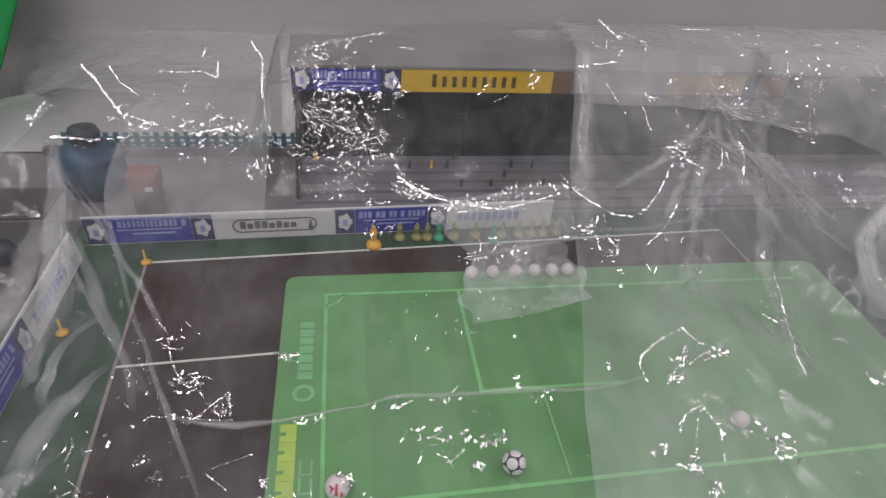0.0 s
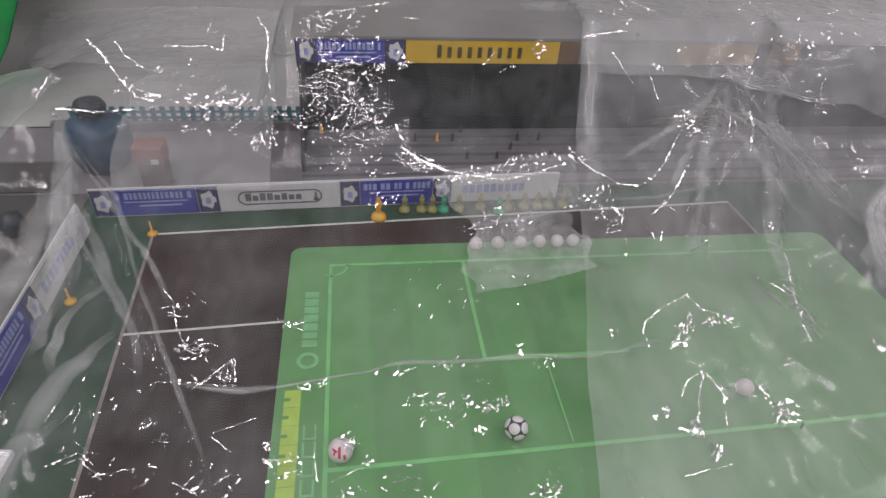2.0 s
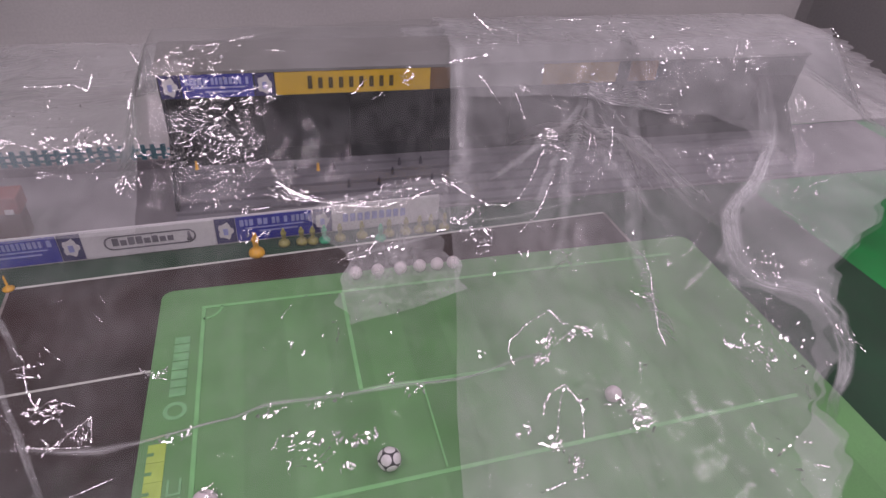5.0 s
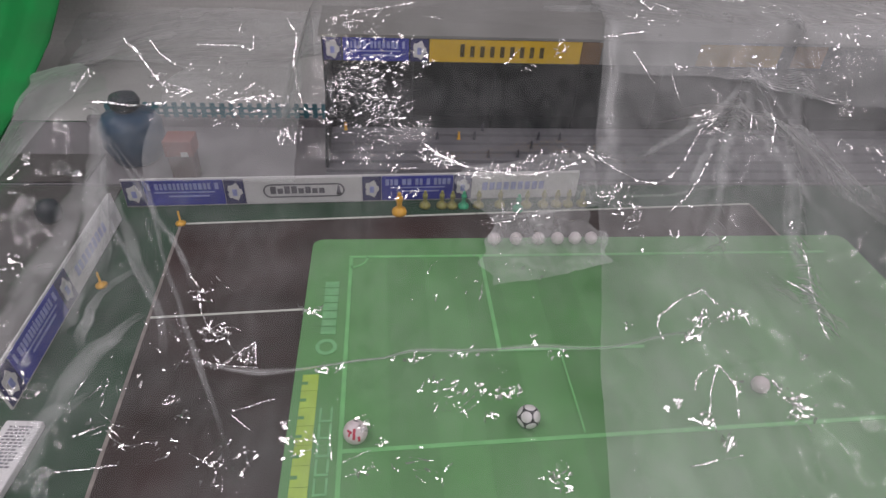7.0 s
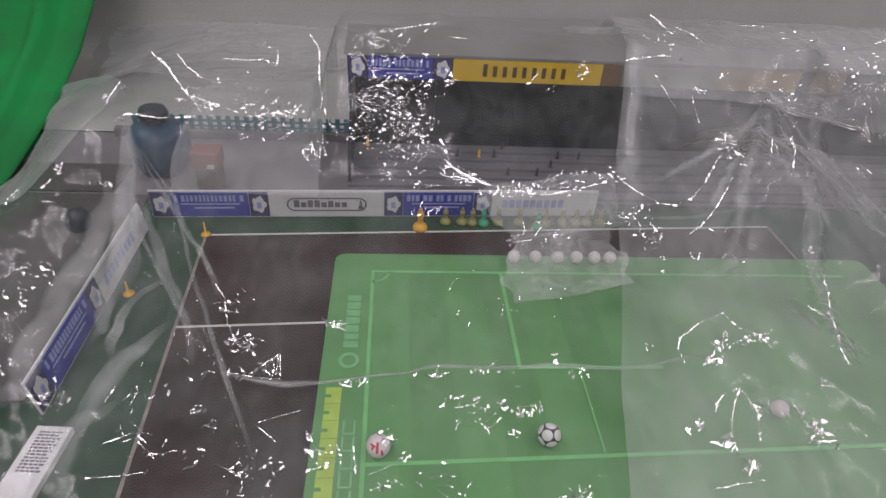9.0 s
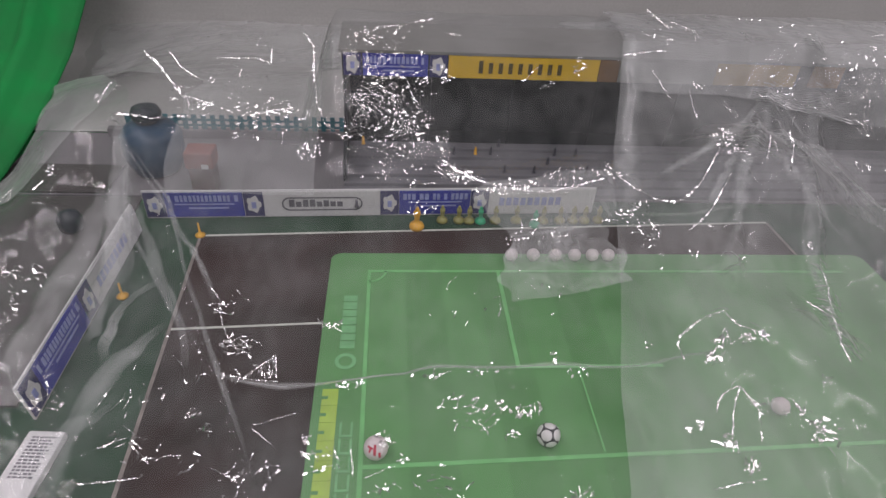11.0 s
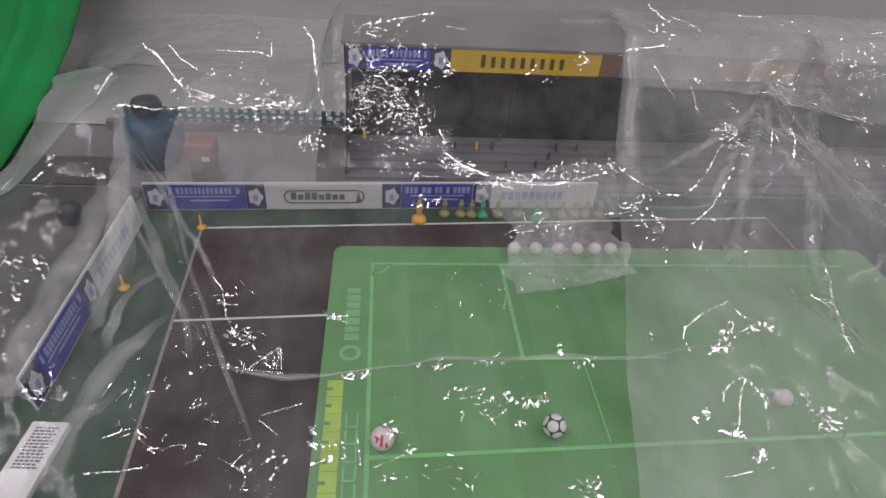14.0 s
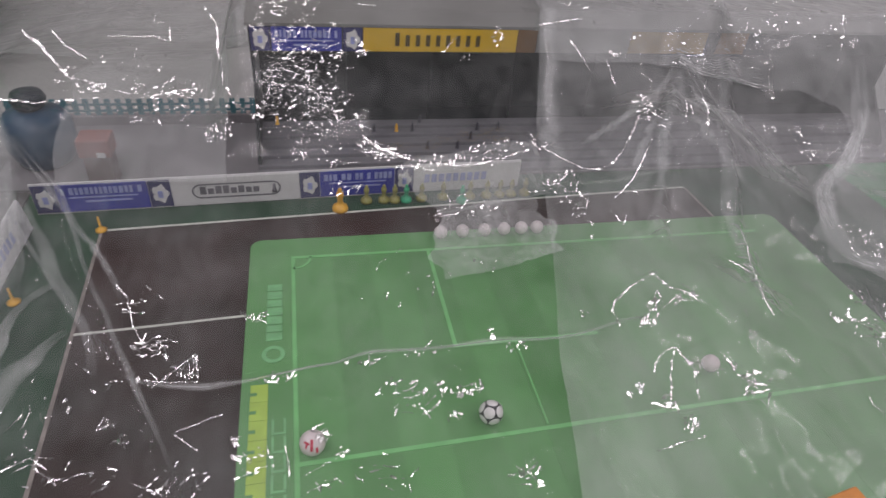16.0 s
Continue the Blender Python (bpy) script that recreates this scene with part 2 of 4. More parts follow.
def table():
    t = empty("trestle_table", label="long trestle table carrying the model stadium", category="table")
    part("tabletop", slab(-1.15, 1.15, -0.35, 1.28, -0.035, -0.006, 0.004), "brown_card", t)
    for x in (-1.05, 1.05):
        for y in (-0.25, 1.18):
            part("leg", slab(x - 0.025, x + 0.025, y - 0.025, y + 0.025, -0.75, -0.036, 0.003), "stand_dark", t)
    # the cloth lies on the top and hangs in folds round the edge
    bm = bmesh.new()
    n, m = 120, 90
    grid = []
    for j in range(m + 1):
        row = []
        for i in range(n + 1):
            u, v = -1.45 + 2.9 * i / n, -0.65 + 2.25 * j / m
            x, y = max(-1.16, min(1.16, u)), max(-0.36, min(1.29, v))
            drop = max(abs(u) - 1.16, -0.36 - v, v - 1.29, 0)
            wave = 0.02 * math.sin(22 * (u + 1.3 * v)) * min(1, drop * 6)
            if drop > 0:
                x += math.copysign(0.012 + wave + 0.02, x) if abs(u) > 1.16 else 0
                y += (0.03 + wave) * (-1 if v < 0 else 1) if (v < -0.36 or v > 1.29) else 0
            z = 0.0015 * noise.noise((u * 7, v * 7, 0)) - 0.002 - drop
            row.append(bm.verts.new((x, y, z)))
        grid.append(row)
    for j in range(m):
        for i in range(n):
            bm.faces.new((grid[j][i], grid[j][i + 1], grid[j + 1][i + 1], grid[j + 1][i])).smooth = True
    tagged(part("tablecloth", bm, "cloth"), "bright green baize cloth spread over the table", "tablecloth")


table()


def backdrop():
    prof = [(0.872, 0.004), (1.20, 0.004)] + [(1.20 + 0.08 * math.sin(radians(a)), 0.084 - 0.08 * math.cos(radians(a))) for a in range(10, 91, 10)] + [(1.28, 0.9)]
    prof += [(y + 0.004, z + (0.0 if z > 0.1 else -0.003)) for y, z in prof[::-1]]
    bm = extrude_side(-0.92, 1.24, prof)
    tagged(part("backdrop_card", bm, "panel"), "pale grey card sweeping up behind the stand", "backdrop", kind="structure")
    bm = bmesh.new()
    n = 110
    levels = ((0.9, 1.225), (0.5, 1.22), (0.3, 1.19), (0.18, 1.12), (0.10, 1.0), (0.05, 0.86), (0.02, 0.72), (0.006, 0.60))
    cols = []
    for i in range(n + 1):
        col = []
        for k, (z, y) in enumerate(levels):
            x = -1.9 + (1.168 - 0.002 * k) * i / n
            fold = 0.016 * math.sin(x * 38 + 0.4 * k) + 0.009 * math.sin(x * 83 + 1 - 0.3 * k)
            col.append(bm.verts.new((x + 0.008 * math.sin(9 * z + x * 20), y - abs(fold) * 0.7, z + max(fold, -0.003) * (0.9 if k > 2 else 0))))
        cols.append(col)
    for a, b in zip(cols, cols[1:]):
        for k in range(len(levels) - 1):
            bm.faces.new((a[k + 1], b[k + 1], b[k], a[k])).smooth = True
    c = part("curtain", bm, "cloth")
    s = c.modifiers.new("thickness", "SOLIDIFY")
    s.thickness = 0.003
    tagged(c, "bright green cloth falling in soft folds beside the card", "curtain")


backdrop()

# ---- playing surfaces ----
TURN = 3.0  # the big pitch lies turned against the mat


def pitch():
    at = Matrix.Translation((-0.445, 0.575, 0)) @ pose(0, 0, 0, 0, 0, TURN)
    p = empty("pitch_cloth", at, label="large green football pitch cloth with a brown field and chalk lines", category="pitch")
    W, D = 0.82, 0.95
    part("margin", extrude_outline(rounded(-0.17, W + 0.30, -D - 0.1, 0.085, 0.01), -0.0005, 0.0008), "pitch_green", p, "green margin of the pitch cloth")
    part("field", slab(0, W, -D, 0, 0.0008, 0.0014), "pitch_brown", p, "dark brown worn field")
    for name, b in (("touchline", (-0.002, W, -0.0018, 0.0018)), ("goal_line", (-0.0018, 0.0018, -D, -0.0018)), ("far_goal_line", (W - 0.002, W + 0.002, -D, -0.0018)), ("box_line", (0.0018, 0.24, -0.181, -0.178)), ("side_line", (0.0018, 0.24, -0.47, -0.467))):
        part("line", slab(b[0], b[1], b[2], b[3], 0.0014, 0.0019), "chalk" if name in ("touchline", "box_line") else "chalk_worn", p)


pitch()


def mat():
    x0, x1, y0, y1 = -0.267, 0.470, -0.12, 0.535
    m = empty("mini_pitch_mat", label="bright green printed mini football mat with pale lines", category="mat")
    part("base", extrude_outline(rounded(x0, x1, y0, y1, 0.014), 0.0019, 0.0034), "mat_green", m)
    lx, rx, ty, by = -0.217, 0.42, 0.497, 0.215
    w = 0.0022
    # mown bands
    n = 14
    for k in range(1, n, 2):
        a, b = lx + (rx - lx) * k / n, lx + (rx - lx) * (k + 1) / n
        part("mown_band", slab(a, b, -0.07, ty, 0.0034, 0.0036), "mat_dark", m)
    z0, z1 = 0.0036, 0.0041
    for b in ((lx - w, lx + w, -0.07, ty + w), (lx + w, rx, ty - w, ty + w), 
              (-0.052 - w, -0.052 + w, 0.330, ty - w), (0.014 - 0.4 * w, 0.014 + 0.4 * w, 0.224, 0.330), (-0.052 + w, 0.11, 0.330, 0.330 + 2 * w)):
        part("line", slab(b[0], b[1], b[2], b[3], z0, z1), "mat_line", m)
    part("line", extrude_outline([(lx + w, by - 0.004), (rx, by + 0.013), (rx, by + 0.0175), (lx + w, by + 0.0005)], z0, z1), "mat_line", m)
    arc = []
    for k in range(13):
        a = radians(-90 * k / 12)
        arc.append((lx + 0.022 * math.cos(a), ty + 0.022 * math.sin(a)))
    arc += [(lx + (q[0] - lx) * 0.87, ty + (q[1] - ty) * 0.87) for q in arc[::-1]]
    part("corner_arc", extrude_outline(arc, z0, z1), "mat_line", m)
    # printed margin: a row of pale blocks, a ring, a row of yellow blocks with notches, a thin row
    y = 0.362
    for k, wd in enumerate((0.0125, 0.0115, 0.0135, 0.0135, 0.0125, 0.0135, 0.0125)):
        bm = slab(-0.2455, -0.2295, y, y + wd - 0.002, z0 - 0.0002, z1)
        part("print_block", bm, "mat_print", m)
        y += wd
    bm = bmesh.new()
    ring = [(-0.238 + 0.0115 * math.cos(2 * math.pi * k / 28), 0.343 + 0.0115 * math.sin(2 * math.pi * k / 28)) for k in range(28)]
    inner = [(-0.238 + (q[0] + 0.238) * 0.62, 0.343 + (q[1] - 0.343) * 0.62) for q in ring]
    a = [bm.verts.new((*q, z1)) for q in ring]
    b = [bm.verts.new((*q, z1)) for q in inner]
    for k in range(28):
        bm.faces.new((a[k], a[(k + 1) % 28], b[(k + 1) % 28], b[k]))
    part("print_ring", bm, "mat_print", m)
    y = 0.305
    for k in range(8):
        h = 0.021
        bm = slab(-0.2585, -0.2425, y - h + 0.0005, y, z0 - 0.0002, z1)
        part("print_block", bm, "mat_yellow", m, "yellow-green printed block")
        part("notch", slab(-0.2588, -0.2525, y - h * 0.62, y - h * 0.45, z1, z1 + 0.0003), "mat_green", m)
        y -= h
    y = 0.265
    for k in range(7):
        for dx in (0.0, 0.0105):
            part("thin_print", slab(-0.2385 + dx, -0.2365 + dx, y - 0.016, y - 0.002, z0 - 0.0002, z1), "mat_print", m)
        part("thin_print", slab(-0.2385, -0.226, y - 0.0185, y - 0.0165, z0 - 0.0002, z1), "mat_print", m)
        y -= 0.019


mat()


# ---- advertising fence ----
def crest(fence, u, z0, z1, v):
    c = part("crest_panel", slab(u, u + 0.0262, v - 0.0010, v, z0, z1), "navy_card", fence, "navy crest square with a pale emblem")
    mid, mz = u + 0.0131, (z0 + z1) / 2
    pts = []
    for k in range(24):
        a = 2 * math.pi * k / 24
        r = 0.0105 + 0.0016 * math.cos(5 * a) + (0.001 if k % 2 else 0)
        pts.append((mid + r * 0.85 * math.cos(a), mz + r * 1.15 * math.sin(a)))
    bm = extrude_outline(pts, 0, 0.0006)
    bmesh.ops.transform(bm, matrix=Matrix(((1, 0, 0, 0), (0, 0, -1, v - 0.0010), (0, 1, 0, 0), (0, 0, 0, 1))), verts=bm.verts)
    part("emblem", bm, "white_card", c)
    part("emblem_core", slab(mid - 0.003, mid + 0.003, v - 0.0022, v - 0.0016, mz - 0.006, mz + 0.004), "pale_blue", c)


def blue(fence, u, z0, z1, v, w=0.1):
    c = part("blue_panel", slab(u, u + w, v - 0.0010, v, z0, z1), "blue_card", fence, "blue panel with unreadable pale lettering")
    rnd = random.Random(int(abs(u) * 1000))
    x = u + 0.005
    while x < u + w - 0.008:
        d = rnd.uniform(0.005, 0.0075)
        part("letter_bar", slab(x, x + d - 0.0018, v - 0.0014, v - 0.0010, z1 - 0.0145, z1 - 0.0045), "pale_blue", c)
        x += d + (0.004 if rnd.random() < 0.15 else 0)
    part("letter_bar", slab(u + 0.012, u + w - 0.012, v - 0.0014, v - 0.0010, z1 - 0.0195, z1 - 0.0175), "pale_blue", c)
    part("letter_bar", slab(u + 0.03, u + w - 0.02, v - 0.0014, v - 0.0010, z1 - 0.026, z1 - 0.0235), "pale_blue", c)


def white(fence, u, z0, z1, v, w=0.158, logo=True):
    c = part("white_panel", slab(u, u + w, v - 0.0010, v, z0, z1), "white_card", fence, "white panel with a grey outlined badge" if logo else "white panel with faint grey print")
    if not logo:
        x = u + 0.015
        for k in range(9):
            part("letter_bar", slab(x, x + 0.0075, v - 0.0014, v - 0.0010, z0 + 0.014, z0 + 0.027), "pale_blue", c)
            x += 0.0105
        return
    a0, a1, b0, b1 = u + 0.024, u + w - 0.024, z0 + 0.009, z1 - 0.009
    outer, inner = rounded(a0, a1, b0, b1, (b1 - b0) / 2.02), rounded(a0 + 0.0022, a1 - 0.0022, b0 + 0.0022, b1 - 0.0022, (b1 - b0 - 0.0044) / 2.02)
    bm = bmesh.new()
    A = [bm.verts.new((x, v - 0.0014, z)) for x, z in outer]
    B = [bm.verts.new((x, v - 0.0014, z)) for x, z in inner]
    for k in range(len(A)):
        bm.faces.new((A[k], A[(k + 1) % len(A)], B[(k + 1) % len(A)], B[k]))
    part("badge_outline", bm, "grey_print", c)
    x = a0 + 0.010
    for k, hgt in enumerate((1, 0.7, 1, 1, 0.7, 0.9, 0.7, 0.7)):
        part("letter_bar", slab(x, x + 0.0075, v - 0.0016, v - 0.0010, b0 + 0.0065, b0 + 0.0065 + 0.0115 * hgt), "grey_print", c)
        x += 0.0095
    part("badge_mark", lathe([(0.0035, 0), (0.002, 0.004), (0.0015, 0.011), (0.0005, 0.013)], 10, at=(a1 - 0.0085, v - 0.0024, b0 + 0.006)), "grey_print", c)


def fence(name, at, sections, label):
    f = empty(name, at, label=label, category="fence", group="advertising fences")
    u, h = 0.0, 0.044
    total = sum(w for _, w in sections)
    part("backing", slab(0, total, 0.0, 0.0025, 0, h, 0.0006), "white_card", f)
    for k in range(int(total / 0.2) + 1):
        part("foot", slab(0.03 + 0.2 * k, 0.036 + 0.2 * k, 0.0025, 0.018, 0, 0.006, 0.001), "white_card", f)
    for kind, w in sections:
        if kind == "c":
            crest(f, u + 0.001, 0.0025, h - 0.0025, 0.0)
        elif kind == "b":
            blue(f, u, 0.0025, h - 0.0025, 0.0, w)
        elif kind == "w":
            white(f, u, 0.002, h - 0.002, 0.0, w)
        elif kind == "p":
            white(f, u, 0.002, h - 0.002, 0.0, w, False)
        u += w


SEC = [("c", 0.028), ("b", 0.104), ("c", 0.028), ("w", 0.160), ("c", 0.028), ("b", 0.102), ("c", 0.028), ("p", 0.158)]
fence("advertising_fence", Matrix.Translation((-0.526, 0.616, 0.001)) @ pose(0, 0, 0, 0, 0, 2.2), SEC, "long white advertising fence with blue club panels behind the pitch")
fence("advertising_fence", Matrix.Translation((-0.524, 0.275, 0.001)) @ pose(0, 0, 0, -6, 0, 90) , [("c", 0.028), ("b", 0.104), ("c", 0.028), ("p", 0.150)], "leaning white advertising fence with blue panels beside the pitch")


# ---- balls and figures ----
def ball(name, at, r, material, label, spots=None, marks=False, turn=(0, 0, 0)):
    bm = bmesh.new()
    bmesh.ops.create_icosphere(bm, subdivisions=4, radius=r)
    for f in bm.faces:
        f.smooth = True
    b = part(name, bm, material)
    b.matrix_world = pose(*at, *turn)
    tagged(b, label, "ball", "footballs")
    dirs = []
    if spots:
        g = (1 + 5 ** 0.5) / 2
        for s in (-1, 1):
            for q in (-1, 1):
                dirs += [Vector((0, s, q * g)), Vector((s, q * g, 0)), Vector((q * g, 0, s))]
        for d in dirs:
            d.normalize()
            bm = bmesh.new()
            tip = bm.verts.new((0, 0, r * 1.015))
            last = None
            for q in (8, 16, 24, 29.5):
                a = radians(q)
                ring = [bm.verts.new((r * 1.012 * math.sin(a) * math.cos(k * math.pi / 9), r * 1.012 * math.sin(a) * math.sin(k * math.pi / 9), r * (1.015 if q < 25 else 0.99) * math.cos(a))) for k in range(18)]
                for k in range(18):
                    f = bm.faces.new((tip, ring[k], ring[(k + 1) % 18]) if last is None else (last[k], ring[k], ring[(k + 1) % 18], last[(k + 1) % 18]))
                    f.smooth = True
                last = ring
            bmesh.ops.transform(bm, matrix=d.to_track_quat("Z", "Y").to_matrix().to_4x4(), verts=bm.verts)
            part("panel", bm, spots, b, "white round panel")
    if marks:
        for lon, lat, w, h in ((-95, 42, 0.22, 0.9), (-130, 48, 0.5, 0.16), (-124, 38, 0.16, 0.45), (-70, 15, 0.2, 0.5)):
            d = Vector((math.cos(radians(lon)) * math.cos(radians(lat)), math.sin(radians(lon)) * math.cos(radians(lat)), math.sin(radians(lat))))
            bm = bmesh.new()
            bmesh.ops.create_grid(bm, x_segments=3, y_segments=6, size=0.5)
            for v in bm.verts:
                v.co.x *= w * r
                v.co.y *= h * r
                v.co.z = math.sqrt((r * 1.01) ** 2 - v.co.x ** 2 - v.co.y ** 2)
            bmesh.ops.transform(bm, matrix=d.to_track_quat("Z", "Y").to_matrix().to_4x4(), verts=bm.verts)
            part("printed_mark", bm, "ball_red", b)
    return b


R = 0.0112
ball("football", (-0.203, 0.226, 0.0034 + R), R, "ball_pink", "white ball with red printed marks on the mat", marks=True)
ball("football", (-0.040, 0.236, 0.0034 + R), R, "ball_black", "white football with black gaps between round panels", spots="ball_white", turn=(20, 15, 40))
ball("football", (0.209, 0.267, 0.0034 + 0.009), 0.009, "ball_pink", "plain pale ball on the mat under milky film")
for x in (-0.031, -0.002, 0.028, 0.054, 0.078, 0.1):
    ball("football", (x, 0.522, 0.0034 + 0.0085), 0.0085, "ball_pink", "small pale ball in a row along the mat's edge")


def figure(at, material, label, h=0.03, base=None):
    k = h / 0.03
    bm = lathe([(0.0088 * k, 0), (0.0095 * k, 0.0025 * k), (0.0085 * k, 0.006 * k), (0.0045 * k, 0.0085 * k), (0.0033 * k, 0.0095 * k), (0.0032 * k, 0.015 * k), (0.0045 * k, 0.021 * k), (0.0042 * k, 0.0245 * k), (0.0018 * k, 0.0255 * k), (0.0026 * k, 0.028 * k), (0.0019 * k, 0.0305 * k), (0.0004 * k, 0.031 * k)], 16)
    f = part("table_football_figure", bm, material)
    f.matrix_world = pose(*at)
    return tagged(f, label, "figurine", "table football figures")


figure((-0.154, 0.597, 0.0015), "amber", "amber plastic table football figure on a round base", 0.034)
for k, (x, y) in enumerate(((-0.117, 0.622), (-0.093, 0.622), (-0.078, 0.621), (-0.04, 0.622), (-0.009, 0.623), (0.03, 0.622), (0.055, 0.623), (0.075, 0.624), (0.092, 0.624), (0.113, 0.625))):
    figure((x, y - 0.008, 0.0015), "olive", "olive yellow figure standing before the fence", 0.026)
for x, y in ((-0.062, 0.612), (0.016, 0.604)):
    figure((x, y, 0.0015), "jade", "jade green figure standing before the fence", 0.026)
for x, y in ((-0.445, 0.575), (-0.504, 0.451)):
    c = part("corner_marker", lathe([(0.0065, 0), (0.0068, 0.002), (0.004, 0.004), (0.0015, 0.006), (0.0012, 0.02), (0.0004, 0.021)], 14), "amber")
    c.matrix_world = pose(x, y, 0.0015)
    tagged(c, "small amber corner marker on the pitch cloth", "marker", "corner markers")


# ---- stand, terrace and what stands behind the fence ----
def base_boards():
    a = part("apron_board", slab(-0.768, 1.10, 0.672, 0.868, 0.0, 0.004, 0.001), "apron")
    tagged(a, "grey card apron behind the advertising fence", "board")
    b = part("side_board", slab(-0.78, -0.548, 0.29, 0.668, 0.001, 0.004, 0.001), "dark_board")
    tagged(b, "dark grey-brown board beside the pitch cloth", "board")
    # added board: stands in for unidentified dark stuff, darkens this end of the apron
    b = part("side_board", slab(-0.765, -0.60, 0.674, 0.755, 0.0042, 0.0072, 0.001), "dark_board")
    tagged(b, "dark grey-brown board added to darken the end of the apron", "board")
    c = part("low_wall", slab(-0.66, -0.268, 0.853, 0.866, 0.004, 0.019, 0.001), "apron")
    tagged(c, "low grey card wall under the picket fence", "wall")


base_boards()


def stand():
    s = empty("grandstand", label="dark model grandstand with grey roof and coloured fascia", category="grandstand")
    x0, x1, yf, yb = -0.262, 0.80, 0.768, 0.862
    z = 0.004
    # terrace steps
    n = 6
    for k in range(n):
        part("step", slab(x0, x1, 0.676 + 0.02 * k, 0.696 + 0.02 * k - 0.0004, z, z + 0.006 + 0.005 * k, 0.0008), "terrace", s)
    part("rear_floor", slab(x0, x1, 0.796, yb - 0.012, z, z + 0.026), "stand_dark", s)
    part("back_wall", slab(x0, x1, yb - 0.012, yb - 0.006, z, 0.198), "stand_dark", s)
    for x in (x0, x1 - 0.005):
        part("side_wall", extrude_side(x, x + 0.005, [(0.70, z), (yb - 0.012, z), (yb - 0.012, 0.198), (yf, 0.190), (yf, 0.10), (0.70, 0.03)]), "stand_dark", s)
    roof = extrude_side(x0 - 0.004, x1 + 0.004, [(yf - 0.004, 0.191), (yb, 0.201), (yb, 0.205), (yf - 0.004, 0.195)])
    part("roof", roof, "roof_grey", s, "flat grey card roof")
    for x in (-0.13, 0.0, 0.135, 0.27, 0.41):
        part("post", lathe([(0.002, 0), (0.002, 0.17)], 10, at=(x, 0.80, 0.05 - 0.03)), "stand_dark", s)
    fascia = part("fascia", slab(x0, x1, yf - 0.002, yf, 0.156, 0.191), "stand_dark", s)
    for kind, u, w in (("c", -0.260, 0.026), ("b", -0.232, 0.095), ("c", -0.135, 0.026), ("y", -0.107, 0.226), ("n", 0.120, 0.030), ("g", 0.151, 0.15), ("y2", 0.302, 0.13), ("n", 0.455, 0.05)):
        if kind == "c":
            crest(fascia, u, 0.157, 0.190, yf - 0.0025)
        elif kind == "b":
            blue(fascia, u, 0.157, 0.190, yf - 0.0025, w)
        else:
            p = part("fascia_panel", slab(u, u + w, yf - 0.0036, yf - 0.0021, 0.157, 0.190), {"y": "yellow_card", "y2": "ochre", "n": "brown_card", "g": "roof_grey"}[kind], fascia, {"y": "yellow fascia panel with dark letter bars", "n": "brown fascia panel", "g": "grey fascia panel", "y2": "short yellow fascia panel dimmed to ochre"}[kind])
            if kind == "y":
                x = u + 0.045
                for q in range(9):
                    part("letter_bar", slab(x, x + 0.0062, yf - 0.0042, yf - 0.0036, 0.165, 0.184 if q == 0 else 0.181), "ink", p)
                    x += 0.0148
    for k in range(5):
        part("bench", slab(0.06 + 0.016 * k, 0.072 + 0.016 * k, 0.842, 0.847, 0.125, 0.133, 0.001), "roof_grey", s, "pale seat block")
    return s


stand()
for x, k, m in ((-0.09, 4, "dark_fig"), (-0.055, 4, "amber"), (-0.03, 4, "dark_fig"), (-0.012, 2, "dark_fig"), (-0.015, 6, "dark_fig"), (0.035, 2, "dark_fig"), (0.06, 3, "dark_fig"), (0.075, 4, "dark_fig"), (0.11, 4, "dark_fig"), (-0.235, 6, "amber"), (0.12, 2, "dark_fig")):
    bm = lathe([(0.0032, 0), (0.0032, 0.001), (0.0018, 0.0015), (0.0024, 0.008), (0.0012, 0.0095), (0.0017, 0.012), (0.0004, 0.013)], 10)
    f = part("tiny_figure", bm, m)
    f.matrix_world = pose(x, 0.686 + 0.02 * min(k, 5), 0.010 + 0.005 * min(k, 5))
    tagged(f, "tiny " + ("amber" if m == "amber" else "dark") + " spectator figure standing on the grey terrace", "figurine", "terrace figures")


def picket_fence():
    f = empty("picket_fence", Matrix.Translation((-0.63, 0.860, 0.019)), label="low teal plastic picket fence behind the terrace", category="fence")
    for z in (0.004, 0.014):
        part("rail", slab(0, 0.36, 0.0, 0.0016, z, z + 0.0035), "teal", f)
    me = None
    for k in range(24):
        if me is None:
            bm = extrude_side(0, 0.008, [(0, 0), (0.0018, 0), (0.0018, 0.024), (0.0009, 0.026), (0, 0.024)])
            bmesh.ops.translate(bm, vec=(0, -0.002, 0), verts=bm.verts)
            p = part("picket", bm, "teal", f)
            me = p.data
        else:
            p = new("picket", me)
            p.parent = f
        p.location = (0.002 + 0.0152 * k, 0, 0)


picket_fence()


def tub():
    t = part("storage_tub", lathe([(0.030, 0), (0.034, 0.004), (0.044, 0.03), (0.044, 0.06), (0.036, 0.072), (0.020, 0.078), (0.012, 0.079)], 32), "tub")
    t.matrix_world = pose(-0.548, 0.748, 0.004)
    tagged(t, "dark blue rounded plastic tub with a dark knob", "tub")
    part("knob", lathe([(0.012, 0.0795), (0.019, 0.084), (0.022, 0.093), (0.018, 0.102), (0.008, 0.106), (0.001, 0.1065)], 24), "tub_dark", t)
    s = part("storage_tub", lathe([(0.013, 0), (0.015, 0.003), (0.016, 0.015), (0.013, 0.024), (0.006, 0.028), (0.001, 0.029)], 24), "tub_dark")
    s.matrix_world = pose(-0.612, 0.585, 0.004)
    tagged(s, "small near-black rounded plastic pot", "tub")


tub()


